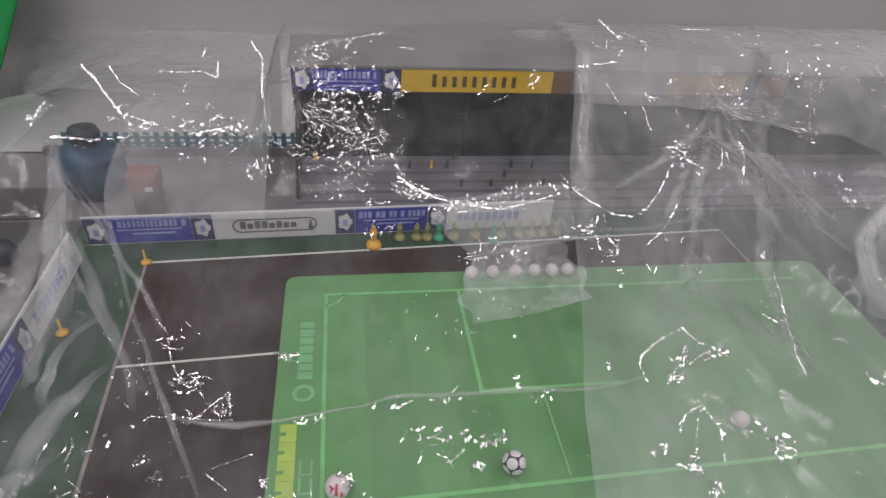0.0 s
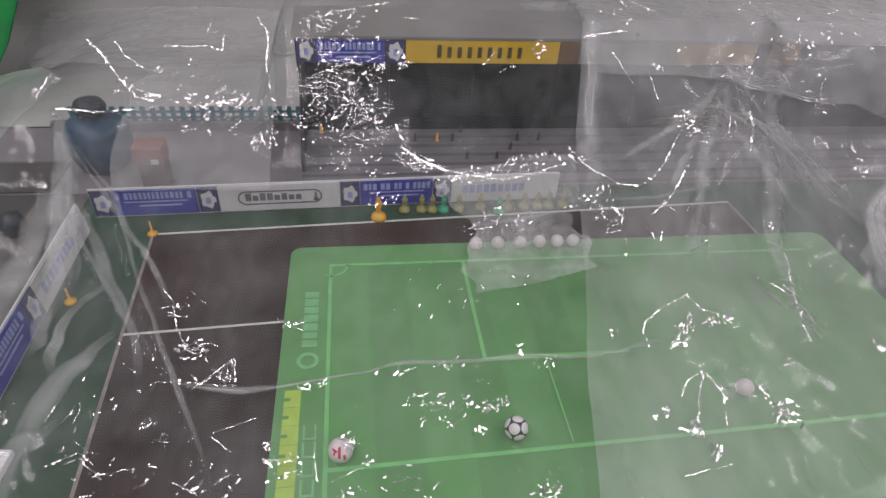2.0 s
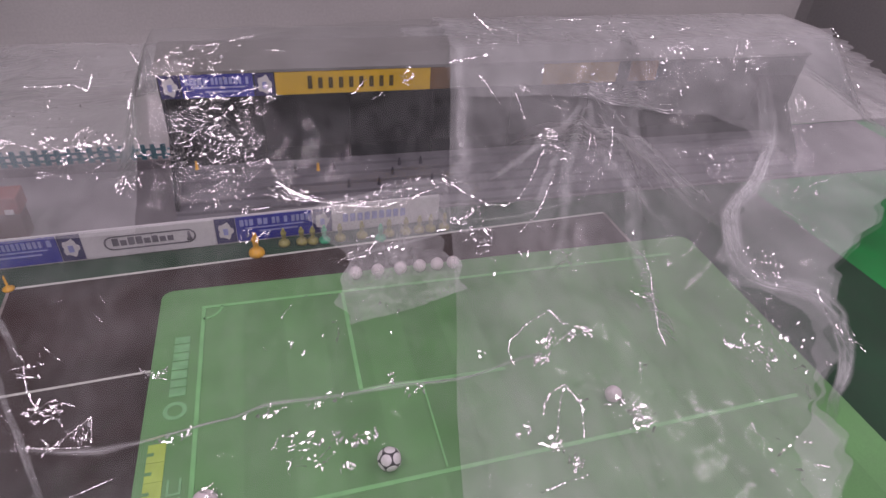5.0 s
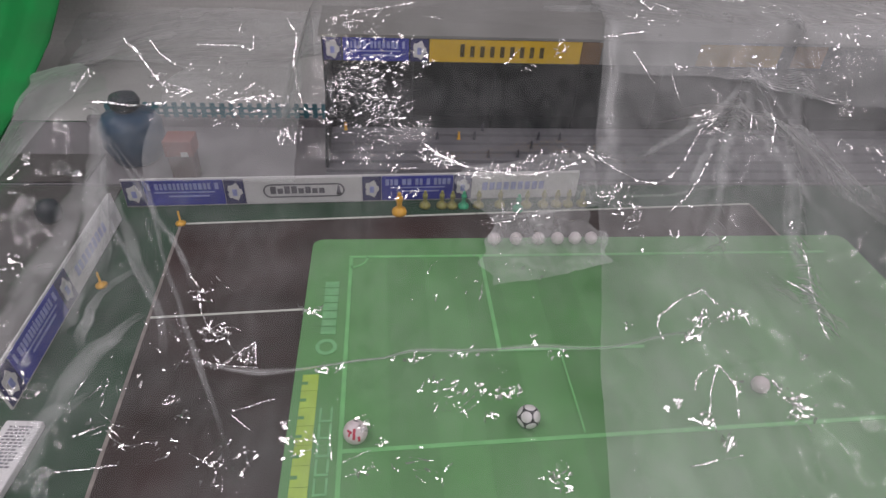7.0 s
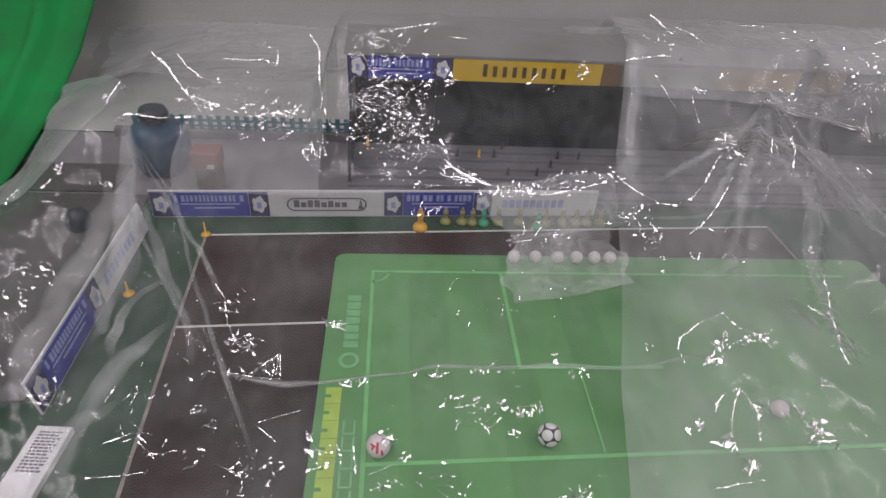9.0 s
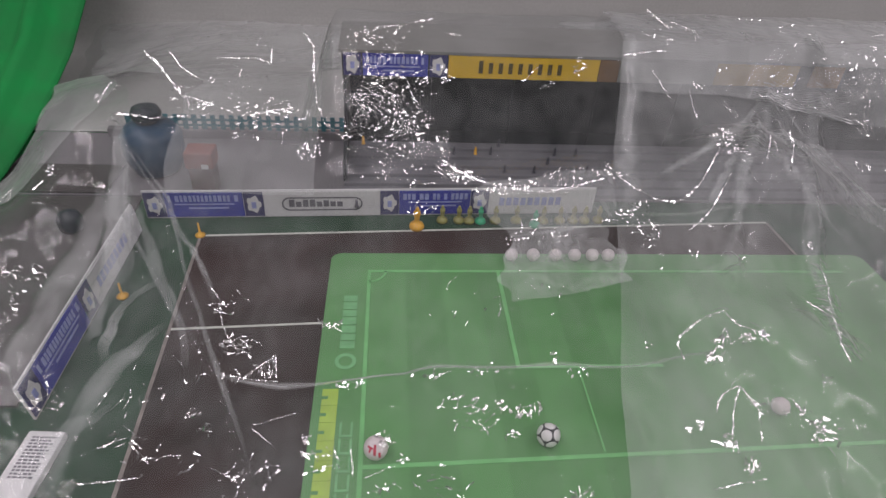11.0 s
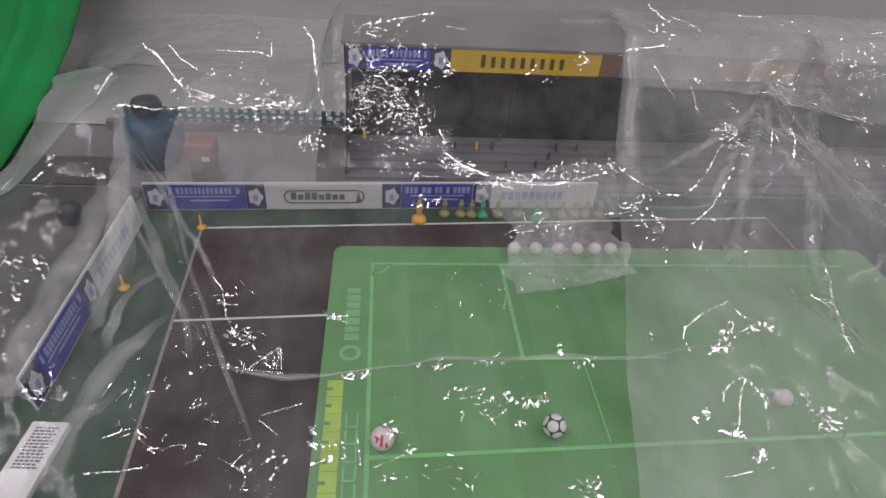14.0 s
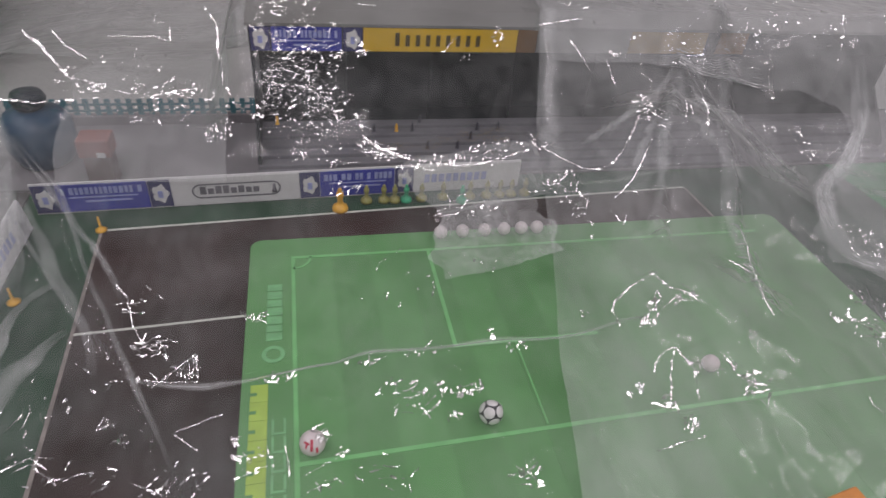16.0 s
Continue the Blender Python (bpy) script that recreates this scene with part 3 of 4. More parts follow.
def kiosk():
    k = part("kiosk", slab(-0.017, 0.017, -0.014, 0.014, 0, 0.042, 0.0015), "maroon")
    k.matrix_world = pose(-0.462, 0.690, 0.004)
    tagged(k, "small maroon card kiosk with a red top", "kiosk")
    part("upper_box", slab(-0.020, 0.020, -0.017, 0.017, 0.0425, 0.068, 0.0025), "red", k, "red upper part")
    part("label_patch", slab(0.003, 0.013, -0.0178, -0.0171, 0.044, 0.051), "white_card", k)


kiosk()


def carton():
    b = part("flat_carton", slab(-0.0165, 0.0165, -0.12, 0.0, 0, 0.008, 0.0012), "white_card")
    b.matrix_world = pose(-0.503, 0.256, 0.001, 0, 0, -4)
    tagged(b, "long white carton with small grey print", "carton")
    rnd = random.Random(4)
    for j in range(13):
        x = -0.010
        while x < 0.009:
            w = rnd.uniform(0.0018, 0.0045)
            part("print_bar", slab(x, min(x + w, 0.011), -0.008 - 0.0034 * j, -0.0062 - 0.0034 * j, 0.008, 0.0083), "grey_print", b)
            x += w + 0.0012


carton()
o = part("orange_card", slab(-0.05, 0, -0.04, 0, 0, 0.005, 0.0012), "orange")
o.matrix_world = pose(0.200, 0.086, 0.073, 2, 0, 10)
tagged(o, "orange-brown card lying on top of the plastic sheet", "card")


# ---- the clear sheet over everything ----
# where the sheet rests or is held up: x, y, height
RESTS = np.array([
    (.12, .60, .10), (.16, .305, .09), (0, .275, .043), (-.115, .30, .020), (-.38, .39, .03), (.26, .56, .16), (-.62, .75, .12), (-.32, .31, .014),
    (.34, .36, .05), (.145, .225, .072), (-.48, .716, .112), (-.106, .645, .08), (-.1, .90, .18), (-.45, .62, .056), (-.555, .705, .120),
    (-.25, .625, .058), (-.3, 1.1, .06), (.3, 1.0, .12), (-.75, .62, .03), (-.8, 1.0, .04), (-.535, .35, .054), (-.56, .18, .03), (-.3, .05, .016),
    (0, .08, .03), (.2, .06, .064), (.5, .22, .03), (.55, .5, .06), (.6, .8, .16)])


def drape(X, Y):
    top = np.zeros_like(X)
    tot = np.zeros_like(X)
    for x, y, z in RESTS:
        w = 1 / ((X - x) ** 2 + (Y - y) ** 2 + 0.0025) ** 1.6
        top += w * z
        tot += w
    Z = top / tot
    # what lies under it keeps it up
    for x, y, r, h in ((-0.203, 0.226, 0.022, 0.027), (-0.040, 0.236, 0.022, 0.027)):
        Z = np.maximum(Z, h * np.exp(-(((X - x) ** 2 + (Y - y) ** 2) / r ** 2) ** 2))
    def ease(t):
        t = np.clip(t, 0, 1)
        return t * t * (3 - 2 * t)
    roof = np.clip((Y - 0.637) / 0.128, 0, 1) * ease((0.95 - Y) / 0.06) * ease((X + 0.33) / 0.06) * ease((0.88 - X) / 0.05)
    Z = Z + np.maximum(0.213 - Z, 0) * roof
    board = np.exp(-((Y - 0.618 - 0.038 * (X + 0.53)) / 0.014) ** 2) * (X > -0.56) * (X < 0.14)
    return np.maximum(Z, 0.050 * board)


def facets(X, Y, seed, size, ways=3, warp=0.12):
    """Crumpled film: long flat facets meeting at sharp creases, as slopes of about one."""
    rnd = random.Random(seed)
    wx = X + warp * size * np.sin(Y / size * 0.9 + seed) + warp * size * np.sin(X / size * 1.9)
    wy = Y + warp * size * np.sin(X / size * 0.7 + 2 * seed)
    Z = np.zeros_like(X)
    for k in range(ways):
        a, s = rnd.uniform(0, math.pi), size * rnd.uniform(0.7, 1.9)
        ph = (wx * math.cos(a) + wy * math.sin(a)) / s + rnd.random()
        Z += s * np.abs(ph - np.floor(ph) - 0.5)
    return Z / math.sqrt(ways)


# folds: (points), height, half width
FOLDS = [
    (((-.364, .309), (-.301, .294), (-.211, .296), (-.12, .311), (-.006, .291), (.128, .273)), .0014, .004),
    (((-.569, .685), (-.503, .68), (-.416, .70), (-.334, .684), (-.255, .687)), .0045, .006),
    (((-.29, .768), (-.295, .701), (-.271, .688)), .003, .004),
    (((-.541, .644), (-.473, .566), (-.42, .438), (-.359, .308), (-.296, .173)), .005, .006),
    (((-.517, .533), (-.451, .43), (-.365, .313)), .003, .004),
    (((-.497, .452), (-.444, .424)), .003, .004),
    (((.103, .591), (.134, .534), (.159, .506), (.185, .509), (.231, .554)), .0032, .004),
    (((.314, .446), (.31, .376), (.256, .27)), .003, .004),
    (((.096, .299), (.112, .315), (.145, .321), (.176, .29)), .003, .004),
    (((.348, .696), (.242, .52), (.18, .384)), .012, .010),
    (((.356, .701), (.318, .452), (.256, .278)), .012, .010),
    (((.441, .773), (.406, .6), (.463, .527)), .012, .010),
]


def fold_height(X, Y, folds):
    Z = np.zeros_like(X)
    col = Y[:, 0]
    for pts, h, w in folds:
        py = [p[1] for p in pts]
        a, b = np.searchsorted(col, (min(py) - 2 * w, max(py) + 2 * w))
        if b <= a:
            continue
        x, y = X[a:b], Y[a:b]
        best = np.full_like(x, 9.0)
        for (x0, y0), (x1, y1) in zip(pts, pts[1:]):
            L2 = (x1 - x0) ** 2 + (y1 - y0) ** 2
            s = np.clip(((x - x0) * (x1 - x0) + (y - y0) * (y1 - y0)) / L2, 0, 1)
            best = np.minimum(best, np.hypot(x - x0 - s * (x1 - x0), y - y0 - s * (y1 - y0)))
        wob = 0.7 + 0.5 * np.sin(x * 160 + 3 * np.sin(y * 90)) * np.sin(y * 140)
        Z[a:b] = np.maximum(Z[a:b], h * wob * np.clip(1 - best / w / 1.6, 0, 1))
    return Z


def crinkle_mask(X, Y, rows):
    mask = np.zeros_like(X)
    col = Y[:, 0]
    edge = 1 + 0.5 * np.sin(X * 210 + Y * 90) * np.sin(Y * 170 - X * 60)
    for x, y, rx, ry, s in rows:
        a, b = np.searchsorted(col, (y - 1.8 * ry, y + 1.8 * ry))
        if b > a:
            d = ((X[a:b] - x) / rx) ** 2 + ((Y[a:b] - y) / ry) ** 2
            mask[a:b] = np.maximum(mask[a:b], s * np.clip(2.6 - 1.9 * d * edge[a:b], 0, 1))
    return mask


def sheet(name, left, right, y0, y1, step, lift, material, label, seed, rows):
    ys = np.arange(y0, y1, step)
    n = int(min(1.35, float(np.max(right(ys) - left(ys)))) / step)
    U = np.linspace(0, 1, n)[None, :]
    Y = np.repeat(ys[:, None], n, 1)
    L, Rt = left(ys)[:, None], right(ys)[:, None]
    X = L + (Rt - L) * U
    Z = drape(X, Y) + lift
    slow = 0.002 * np.sin(X * 31 + 2 * np.sin(Y * 17 + seed)) * np.sin(Y * 23 + 1.5 * np.sin(X * 19 + seed))
    Z = Z + slow + 0.05 * facets(X, Y, seed + 5, 0.045) + 0.03 * facets(X, Y, seed + 9, 0.016)
    Z = Z + fold_height(X, Y, FOLDS) + crinkle_mask(X, Y, rows) * (0.30 * facets(X, Y, seed, 0.013) + 0.24 * facets(X, Y, seed + 3, 0.0065, 2) + 0.14 * facets(X, Y, seed + 7, 0.0035, 2))
    Z = np.maximum(Z, 0.006 + lift)
    co = np.stack([X, Y, Z], -1).reshape(-1, 3)
    rws = len(ys)
    idx = np.arange(rws * n).reshape(rws, n)
    quads = np.stack([idx[:-1, :-1], idx[:-1, 1:], idx[1:, 1:], idx[1:, :-1]], -1).reshape(-1, 4)
    me = bpy.data.meshes.new(name)
    me.vertices.add(len(co))
    me.vertices.foreach_set("co", co.ravel())
    me.loops.add(quads.size)
    me.loops.foreach_set("vertex_index", quads.ravel())
    me.polygons.add(len(quads))
    me.polygons.foreach_set("loop_start", np.arange(0, quads.size, 4))
    me.update()
    me.validate()
    if material != "film":
        me.shade_smooth()
    me.materials.append(M[material])
    ob = new(name, me)
    return ob


rnd = random.Random(21)
for k in range(40):
    x, y, a, l = rnd.uniform(-0.6, 0.45), 0.12 + 0.7 * rnd.random() ** 1.6, rnd.uniform(0, 6.28), rnd.uniform(0.01, 0.05)
    b = a + rnd.uniform(-0.7, 0.7)
    if -0.15 < x < 0.13 and 0.57 < y < 0.8:
        continue
    FOLDS.append((((x, y), (x + l * math.cos(a), y + l * math.sin(a)), (x + l * math.cos(a) + l * math.cos(b), y + l * math.sin(a) + l * math.sin(b))), rnd.uniform(0.0016, 0.0028), rnd.uniform(0.0022, 0.003)))

def left_edge(y):
    return np.interp(y, (0, 0.55, 0.634, 0.667, 0.69, 0.75, 0.9, 1.17, 1.2), (-0.70, -0.735, -0.726, -0.70, -0.675, -0.68, -0.725, -0.797, -0.80)) + 0.004 * np.sin(y * 60)


def right_edge(y):
    wave = 0.010 * np.sin(y * 62) + 0.006 * np.sin(y * 131 + 1) + 0.003 * np.sin(y * 240)
    return np.interp(y, (0, 0.09, 0.13, 0.21, 0.26, 0.34, 0.44, 0.6, 1.0, 1.2), (0.27, 0.325, 0.36, 0.415, 0.495, 0.54, 0.70, 0.98, 1.17, 1.25)) + wave


def turned_edge(y):
    """The wavy near edge of the third layer."""
    return np.interp(y, (0.05, 0.13, 0.19, 0.29, 0.33, 0.35, 0.41, 0.45, 0.55, 0.62, 0.64, 0.66, 0.672, 0.70), (0.26, 0.30, 0.386, 0.47, 0.443, 0.401, 0.412, 0.465, 0.576, 0.623, 0.61, 0.545, 0.351, 0.15)) + 0.004 * np.sin(y * 170)


cover = sheet("plastic_sheet", left_edge, right_edge, 0.0, 1.262, 0.0013, 0.0, "film", "", 3, [])
tagged(cover, "clear crumpled polythene sheet draped over the whole model", "plastic sheet")
lap = sheet("second_layer", lambda y: 0.007 + 0.23 * np.clip(y - 0.156, -0.2, 0.7) + 0.002 * np.sin(y * 21), lambda y: right_edge(y) - 0.015, 0.0, 1.18, 0.0025, 0.006, "film_double", "", 11, [])
lap.parent = cover
lap["label"] = "milky doubled lap of the sheet"
back = sheet("back_layer", lambda y: np.interp(y, (0.575, 0.84, 0.92, 1.26), (-0.485, -0.49, -0.71, -0.79)) + 0.006 * np.sin(y * 47), lambda y: -0.292 + 0.004 * np.sin(y * 37), 0.575, 1.26, 0.0028, 0.004, "film_double", "", 29, [])
back.parent = cover
back["label"] = "milky second layer of the sheet"
side = sheet("side_layer", lambda y: left_edge(y) + 0.004, lambda y: np.interp(y, (0.56, 0.70, 0.80, 0.93), (-0.66, -0.592, -0.60, -0.70)) + 0.004 * np.sin(y * 51), 0.56, 0.93, 0.003, 0.004, "film_double", "", 73, [])
side.parent = cover
side["label"] = "milky second layer beside the tub"
upper = sheet("upper_lap", turned_edge, lambda y: right_edge(y) - 0.006, 0.05, 1.16, 0.003, 0.012, "film_double", "", 53, [])
upper.parent = cover
upper["label"] = "milky third layer of the sheet"
flap = sheet("flap", lambda y: -0.066 + 0.4 * np.abs(y - 0.425) + 0.003 * np.sin(y * 190), lambda y: 0.078 - 0.25 * np.abs(y - 0.415) + 0.005 * np.sin(y * 150), 0.390, 0.482, 0.0016, 0.003, "film_flap", "", 41, [(0.03, 0.43, 0.06, 0.03, 0.9)])
flap.parent = cover
fold_lap = sheet("front_lap", lambda y: -0.085 + 0.5 * np.abs(y - 0.55) + 0.004 * np.sin(y * 120), lambda y: 0.085 + 0.2 * (y - 0.5), 0.478, 0.588, 0.0022, 0.004, "film_flap", "", 61, [])
fold_lap.parent = cover
fold_lap["label"] = "milky lap before the stand"
flap["label"] = "crumpled milky flap of the sheet"


def pleat(pts, widths, material="film_fold"):
    """A milky doubled strip of film that stands a little over the sheet, its haze painted to fade out."""
    bm = bmesh.new()
    P = [Vector((x, y, 0)) for x, y in pts]
    path, wd = [], []
    for i in range(len(P) - 1):
        p0, p1, p2, p3 = P[max(i - 1, 0)], P[i], P[i + 1], P[min(i + 2, len(P) - 1)]
        for k in range(10):
            t = k / 10
            path.append(0.5 * (2 * p1 + (p2 - p0) * t + (2 * p0 - 5 * p1 + 4 * p2 - p3) * t * t + (3 * p1 - p0 - 3 * p2 + p3) * t ** 3))
            wd.append((widths[i] + (widths[i + 1] - widths[i]) * t) * (1 + 0.5 * noise.noise((len(path) * 0.23, widths[0] * 900, len(P)))))
            path[-1] = path[-1] + Vector((noise.noise((len(path) * 0.3, 1, pts[0][0] * 9)), noise.noise((len(path) * 0.3, 7, pts[0][1] * 9)), 0)) * 0.3 * max(widths)
    rows = []
    for i, p in enumerate(path):
        d = (path[min(i + 1, len(path) - 1)] - path[max(i - 1, 0)]).normalized()
        side = Vector((-d.y, d.x, 0))
        row = []
        for k in range(7):
            q = p + side * wd[i] * (k / 6 - 0.5) 
            z = float(drape(np.array([q.x]), np.array([q.y]))[0]) + 0.006 + 0.003 * math.sin(k * 1.05)
            row.append(bm.verts.new((q.x, q.y, z)))
        rows.append(row)
    for a, b in zip(rows, rows[1:]):
        for k in range(6):
            f = bm.faces.new((a[k], a[k + 1], b[k + 1], b[k]))
            f.smooth = True
            f.normal_update()
            if f.normal.z < 0:
                f.normal_flip()
    last = len(rows) - 1
    # painted haze weight per vertex, not a count of film layers
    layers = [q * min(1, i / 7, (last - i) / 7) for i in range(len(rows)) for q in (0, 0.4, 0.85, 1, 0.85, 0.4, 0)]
    ob = part("pleat", bm, material, cover, "milky doubled pleat of the sheet, its haze painted to fade")
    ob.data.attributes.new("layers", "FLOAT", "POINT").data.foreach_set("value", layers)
    return ob


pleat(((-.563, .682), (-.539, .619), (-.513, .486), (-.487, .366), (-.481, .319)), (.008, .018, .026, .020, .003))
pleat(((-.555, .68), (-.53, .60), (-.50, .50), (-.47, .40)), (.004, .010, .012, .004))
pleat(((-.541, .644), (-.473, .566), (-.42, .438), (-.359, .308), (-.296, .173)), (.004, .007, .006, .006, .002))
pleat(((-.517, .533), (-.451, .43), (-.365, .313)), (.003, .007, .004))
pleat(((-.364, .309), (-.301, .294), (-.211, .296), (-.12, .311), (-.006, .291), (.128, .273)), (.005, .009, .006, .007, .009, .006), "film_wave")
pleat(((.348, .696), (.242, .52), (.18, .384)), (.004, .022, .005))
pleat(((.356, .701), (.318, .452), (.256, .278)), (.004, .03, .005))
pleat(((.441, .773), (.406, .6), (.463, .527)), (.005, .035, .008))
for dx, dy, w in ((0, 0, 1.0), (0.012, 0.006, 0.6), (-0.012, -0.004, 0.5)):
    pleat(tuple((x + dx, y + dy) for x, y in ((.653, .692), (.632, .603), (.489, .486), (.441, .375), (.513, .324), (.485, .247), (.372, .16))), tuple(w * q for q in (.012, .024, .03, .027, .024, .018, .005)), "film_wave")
# added strip that stands in for the touchline blurred by the milky film
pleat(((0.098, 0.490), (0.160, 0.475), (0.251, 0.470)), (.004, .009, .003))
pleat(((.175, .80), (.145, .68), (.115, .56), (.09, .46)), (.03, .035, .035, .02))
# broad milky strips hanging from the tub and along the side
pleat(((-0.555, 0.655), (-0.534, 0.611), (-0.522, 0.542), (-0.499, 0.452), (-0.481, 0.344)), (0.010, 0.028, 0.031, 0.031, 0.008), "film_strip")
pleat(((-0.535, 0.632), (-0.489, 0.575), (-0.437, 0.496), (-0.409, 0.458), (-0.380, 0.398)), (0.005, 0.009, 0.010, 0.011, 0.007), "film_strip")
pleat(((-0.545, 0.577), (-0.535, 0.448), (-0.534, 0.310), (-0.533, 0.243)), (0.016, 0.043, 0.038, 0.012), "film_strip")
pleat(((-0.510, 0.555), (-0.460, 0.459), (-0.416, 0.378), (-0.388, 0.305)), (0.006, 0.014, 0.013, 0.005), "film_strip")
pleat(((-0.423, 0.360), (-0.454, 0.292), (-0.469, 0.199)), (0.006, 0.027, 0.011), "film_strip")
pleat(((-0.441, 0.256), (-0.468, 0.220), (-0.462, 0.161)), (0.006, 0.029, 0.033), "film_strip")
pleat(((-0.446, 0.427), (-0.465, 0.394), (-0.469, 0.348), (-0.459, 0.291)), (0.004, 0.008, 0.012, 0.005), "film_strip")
# thin folds fanning out from where the sheet is pulled up
for (x, y), a0, a1, n, reach in (((.352, .705), -125, -45, 5, .34), ((.26, .56), 170, 300, 4, .16)):
    for k in range(n):
        a = radians(a0 + (a1 - a0) * (k + rnd.uniform(-0.3, 0.3)) / (n - 1))
        b = a + rnd.uniform(-0.25, 0.25)
        r = reach * rnd.uniform(0.5, 1.0)
        w = rnd.uniform(0.012, 0.028)
        pleat(tuple((x + r * q * math.cos(a + (b - a) * q), y + r * q * math.sin(a + (b - a) * q)) for q in (0.08, 0.4, 0.7, 1.0)), (w * 0.3, w, w * 1.3, w * 0.2), "film_strip")


# creases and crumples: chains and clusters of small flat facets of film, placed from pixel positions and mostly turned
# so that the camera sees a tube in them
CAMERA_SPOT = Vector((-0.15, -0.15, 0.5))


def film_top(x, y):
    lap = x > 0.007 + 0.23 * min(max(y - 0.156, -0.2), 0.7)
    return float(drape(np.array([x]), np.array([y]))[0]) + (0.012 if lap else 0.005) + (0.010 if y > 0.637 else 0)


# normal halfway between the camera's place and a randomly picked tube
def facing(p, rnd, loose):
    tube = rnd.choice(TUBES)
    n = (CAMERA_SPOT - p).normalized() + (Vector((tube[0] + rnd.uniform(-0.55, 0.55), tube[1], 1.88)) - p).normalized()
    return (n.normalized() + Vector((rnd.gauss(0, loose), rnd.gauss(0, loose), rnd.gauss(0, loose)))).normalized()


def facet(bm, p, along, n, length, width, rnd):
    """One irregular flat facet round p, with the normal n."""
    side = n.cross(along).normalized()
    fore = side.cross(n).normalized()
    ring = []
    for a, b in ((-0.5, -0.5), (0.5, -0.5), (0.5, 0.5), (-0.5, 0.5)):
        a, b = a * rnd.uniform(0.35, 1.15), b * rnd.uniform(0.2, 1.2)
        ring.append(bm.verts.new(p + fore * a * length + side * b * width))
    if rnd.random() < 0.35:
        ring.pop(rnd.randrange(4))
    bm.faces.new(ring)


def chain(bm, pts, width, rnd, loose):
    for (x0, y0), (x1, y1) in zip(pts, pts[1:]):
        span = math.hypot(x1 - x0, y1 - y0)
        n = max(1, int(span / (width * 1.5)))
        along = Vector((x1 - x0, y1 - y0, 0)).normalized()
        for k in range(n):
            t = (k + 0.5) / n
            x = x0 + (x1 - x0) * t + rnd.gauss(0, 0.22) * width
            y = y0 + (y1 - y0) * t + rnd.gauss(0, 0.22) * width
            p = Vector((x, y, film_top(x, y) + 0.3 * width))
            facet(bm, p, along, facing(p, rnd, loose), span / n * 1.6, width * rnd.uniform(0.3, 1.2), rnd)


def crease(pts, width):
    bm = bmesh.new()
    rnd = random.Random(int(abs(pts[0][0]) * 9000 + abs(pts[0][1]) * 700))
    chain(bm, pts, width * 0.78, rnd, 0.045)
    part("crease", bm, "film_glint", cover, "crease facets turned to glint at the camera")


CRUMPLED = bmesh.new()


def crumple(x, y, rx, ry, count):
    """A crumpled spot: short kinked creases and small facets."""
    bm = CRUMPLED
    rnd = random.Random(int(abs(x) * 9000 + abs(y) * 700))
    main = rnd.uniform(0, math.pi)
    for k in range(int(2.6 * count)):
        r, q = math.sqrt(rnd.random()), rnd.uniform(0, 6.28)
        px, py = x + rx * r * math.cos(q), y + ry * r * math.sin(q)
        a = main + rnd.gauss(0, 0.6)
        if rnd.random() < 0.5:
            length = min(rx + ry, 0.03) * rnd.uniform(0.1, 0.4)
            pts = [(px, py)]
            for j in range(rnd.choice((1, 1, 2))):
                pts.append((pts[-1][0] + length * math.cos(a), pts[-1][1] + length * math.sin(a)))
                a += rnd.uniform(-0.8, 0.8)
            chain(bm, pts, rnd.uniform(0.0008, 0.0022), rnd, 0.10)
        else:
            p = Vector((px, py, film_top(px, py) + 0.001))
            size = rnd.uniform(0.002, 0.007)
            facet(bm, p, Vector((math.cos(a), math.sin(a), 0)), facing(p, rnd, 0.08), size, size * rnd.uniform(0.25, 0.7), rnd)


# on the back card
crease(((-0.650, 1.063), (-0.536, 0.827), (-0.496, 0.757), (-0.473, 0.721)), 0.0038)
crease(((-0.589, 1.018), (-0.531, 0.884), (-0.486, 0.822)), 0.0016)
crease(((-0.562, 0.673), (-0.545, 0.676), (-0.511, 0.679), (-0.470, 0.695)), 0.0039)
crease(((-0.486, 0.748), (-0.447, 0.729), (-0.414, 0.721)), 0.0027)
crease(((-0.491, 0.963), (-0.454, 0.968), (-0.429, 0.990), (-0.400, 0.949)), 0.0033)
crease(((-0.451, 1.148), (-0.448, 1.086), (-0.431, 1.094)), 0.0018)
crease(((-0.418, 1.074), (-0.401, 0.966)), 0.0017)
crease(((-0.373, 1.196), (-0.343, 1.113)), 0.0028)
crease(((-0.342, 1.099), (-0.305, 0.776), (-0.294, 0.705), (-0.282, 0.676), (-0.258, 0.663), (-0.231, 0.665)), 0.0033)
crease(((-0.406, 0.717), (-0.378, 0.737), (-0.348, 0.760), (-0.296, 0.708)), 0.0039)
crease(((-0.589, 0.699), (-0.596, 0.775)), 0.0028)
crease(((-0.631, 0.566), (-0.621, 0.580)), 0.0025)
crease(((-0.620, 0.539), (-0.601, 0.534)), 0.0018)
# on the grandstand
crease(((-0.129, 0.657), (-0.118, 0.641), (-0.097, 0.608), (-0.072, 0.587)), 0.0053)
crease(((-0.125, 0.649), (-0.109, 0.626), (-0.083, 0.593), (-0.069, 0.585)), 0.0041)
crease(((-0.072, 0.587), (-0.034, 0.566), (0.006, 0.548), (0.050, 0.552), (0.086, 0.563)), 0.0034)
crease(((-0.005, 0.709), (0.016, 0.724)), 0.0025)
crease(((-0.117, 0.760), (-0.089, 0.757)), 0.0019)
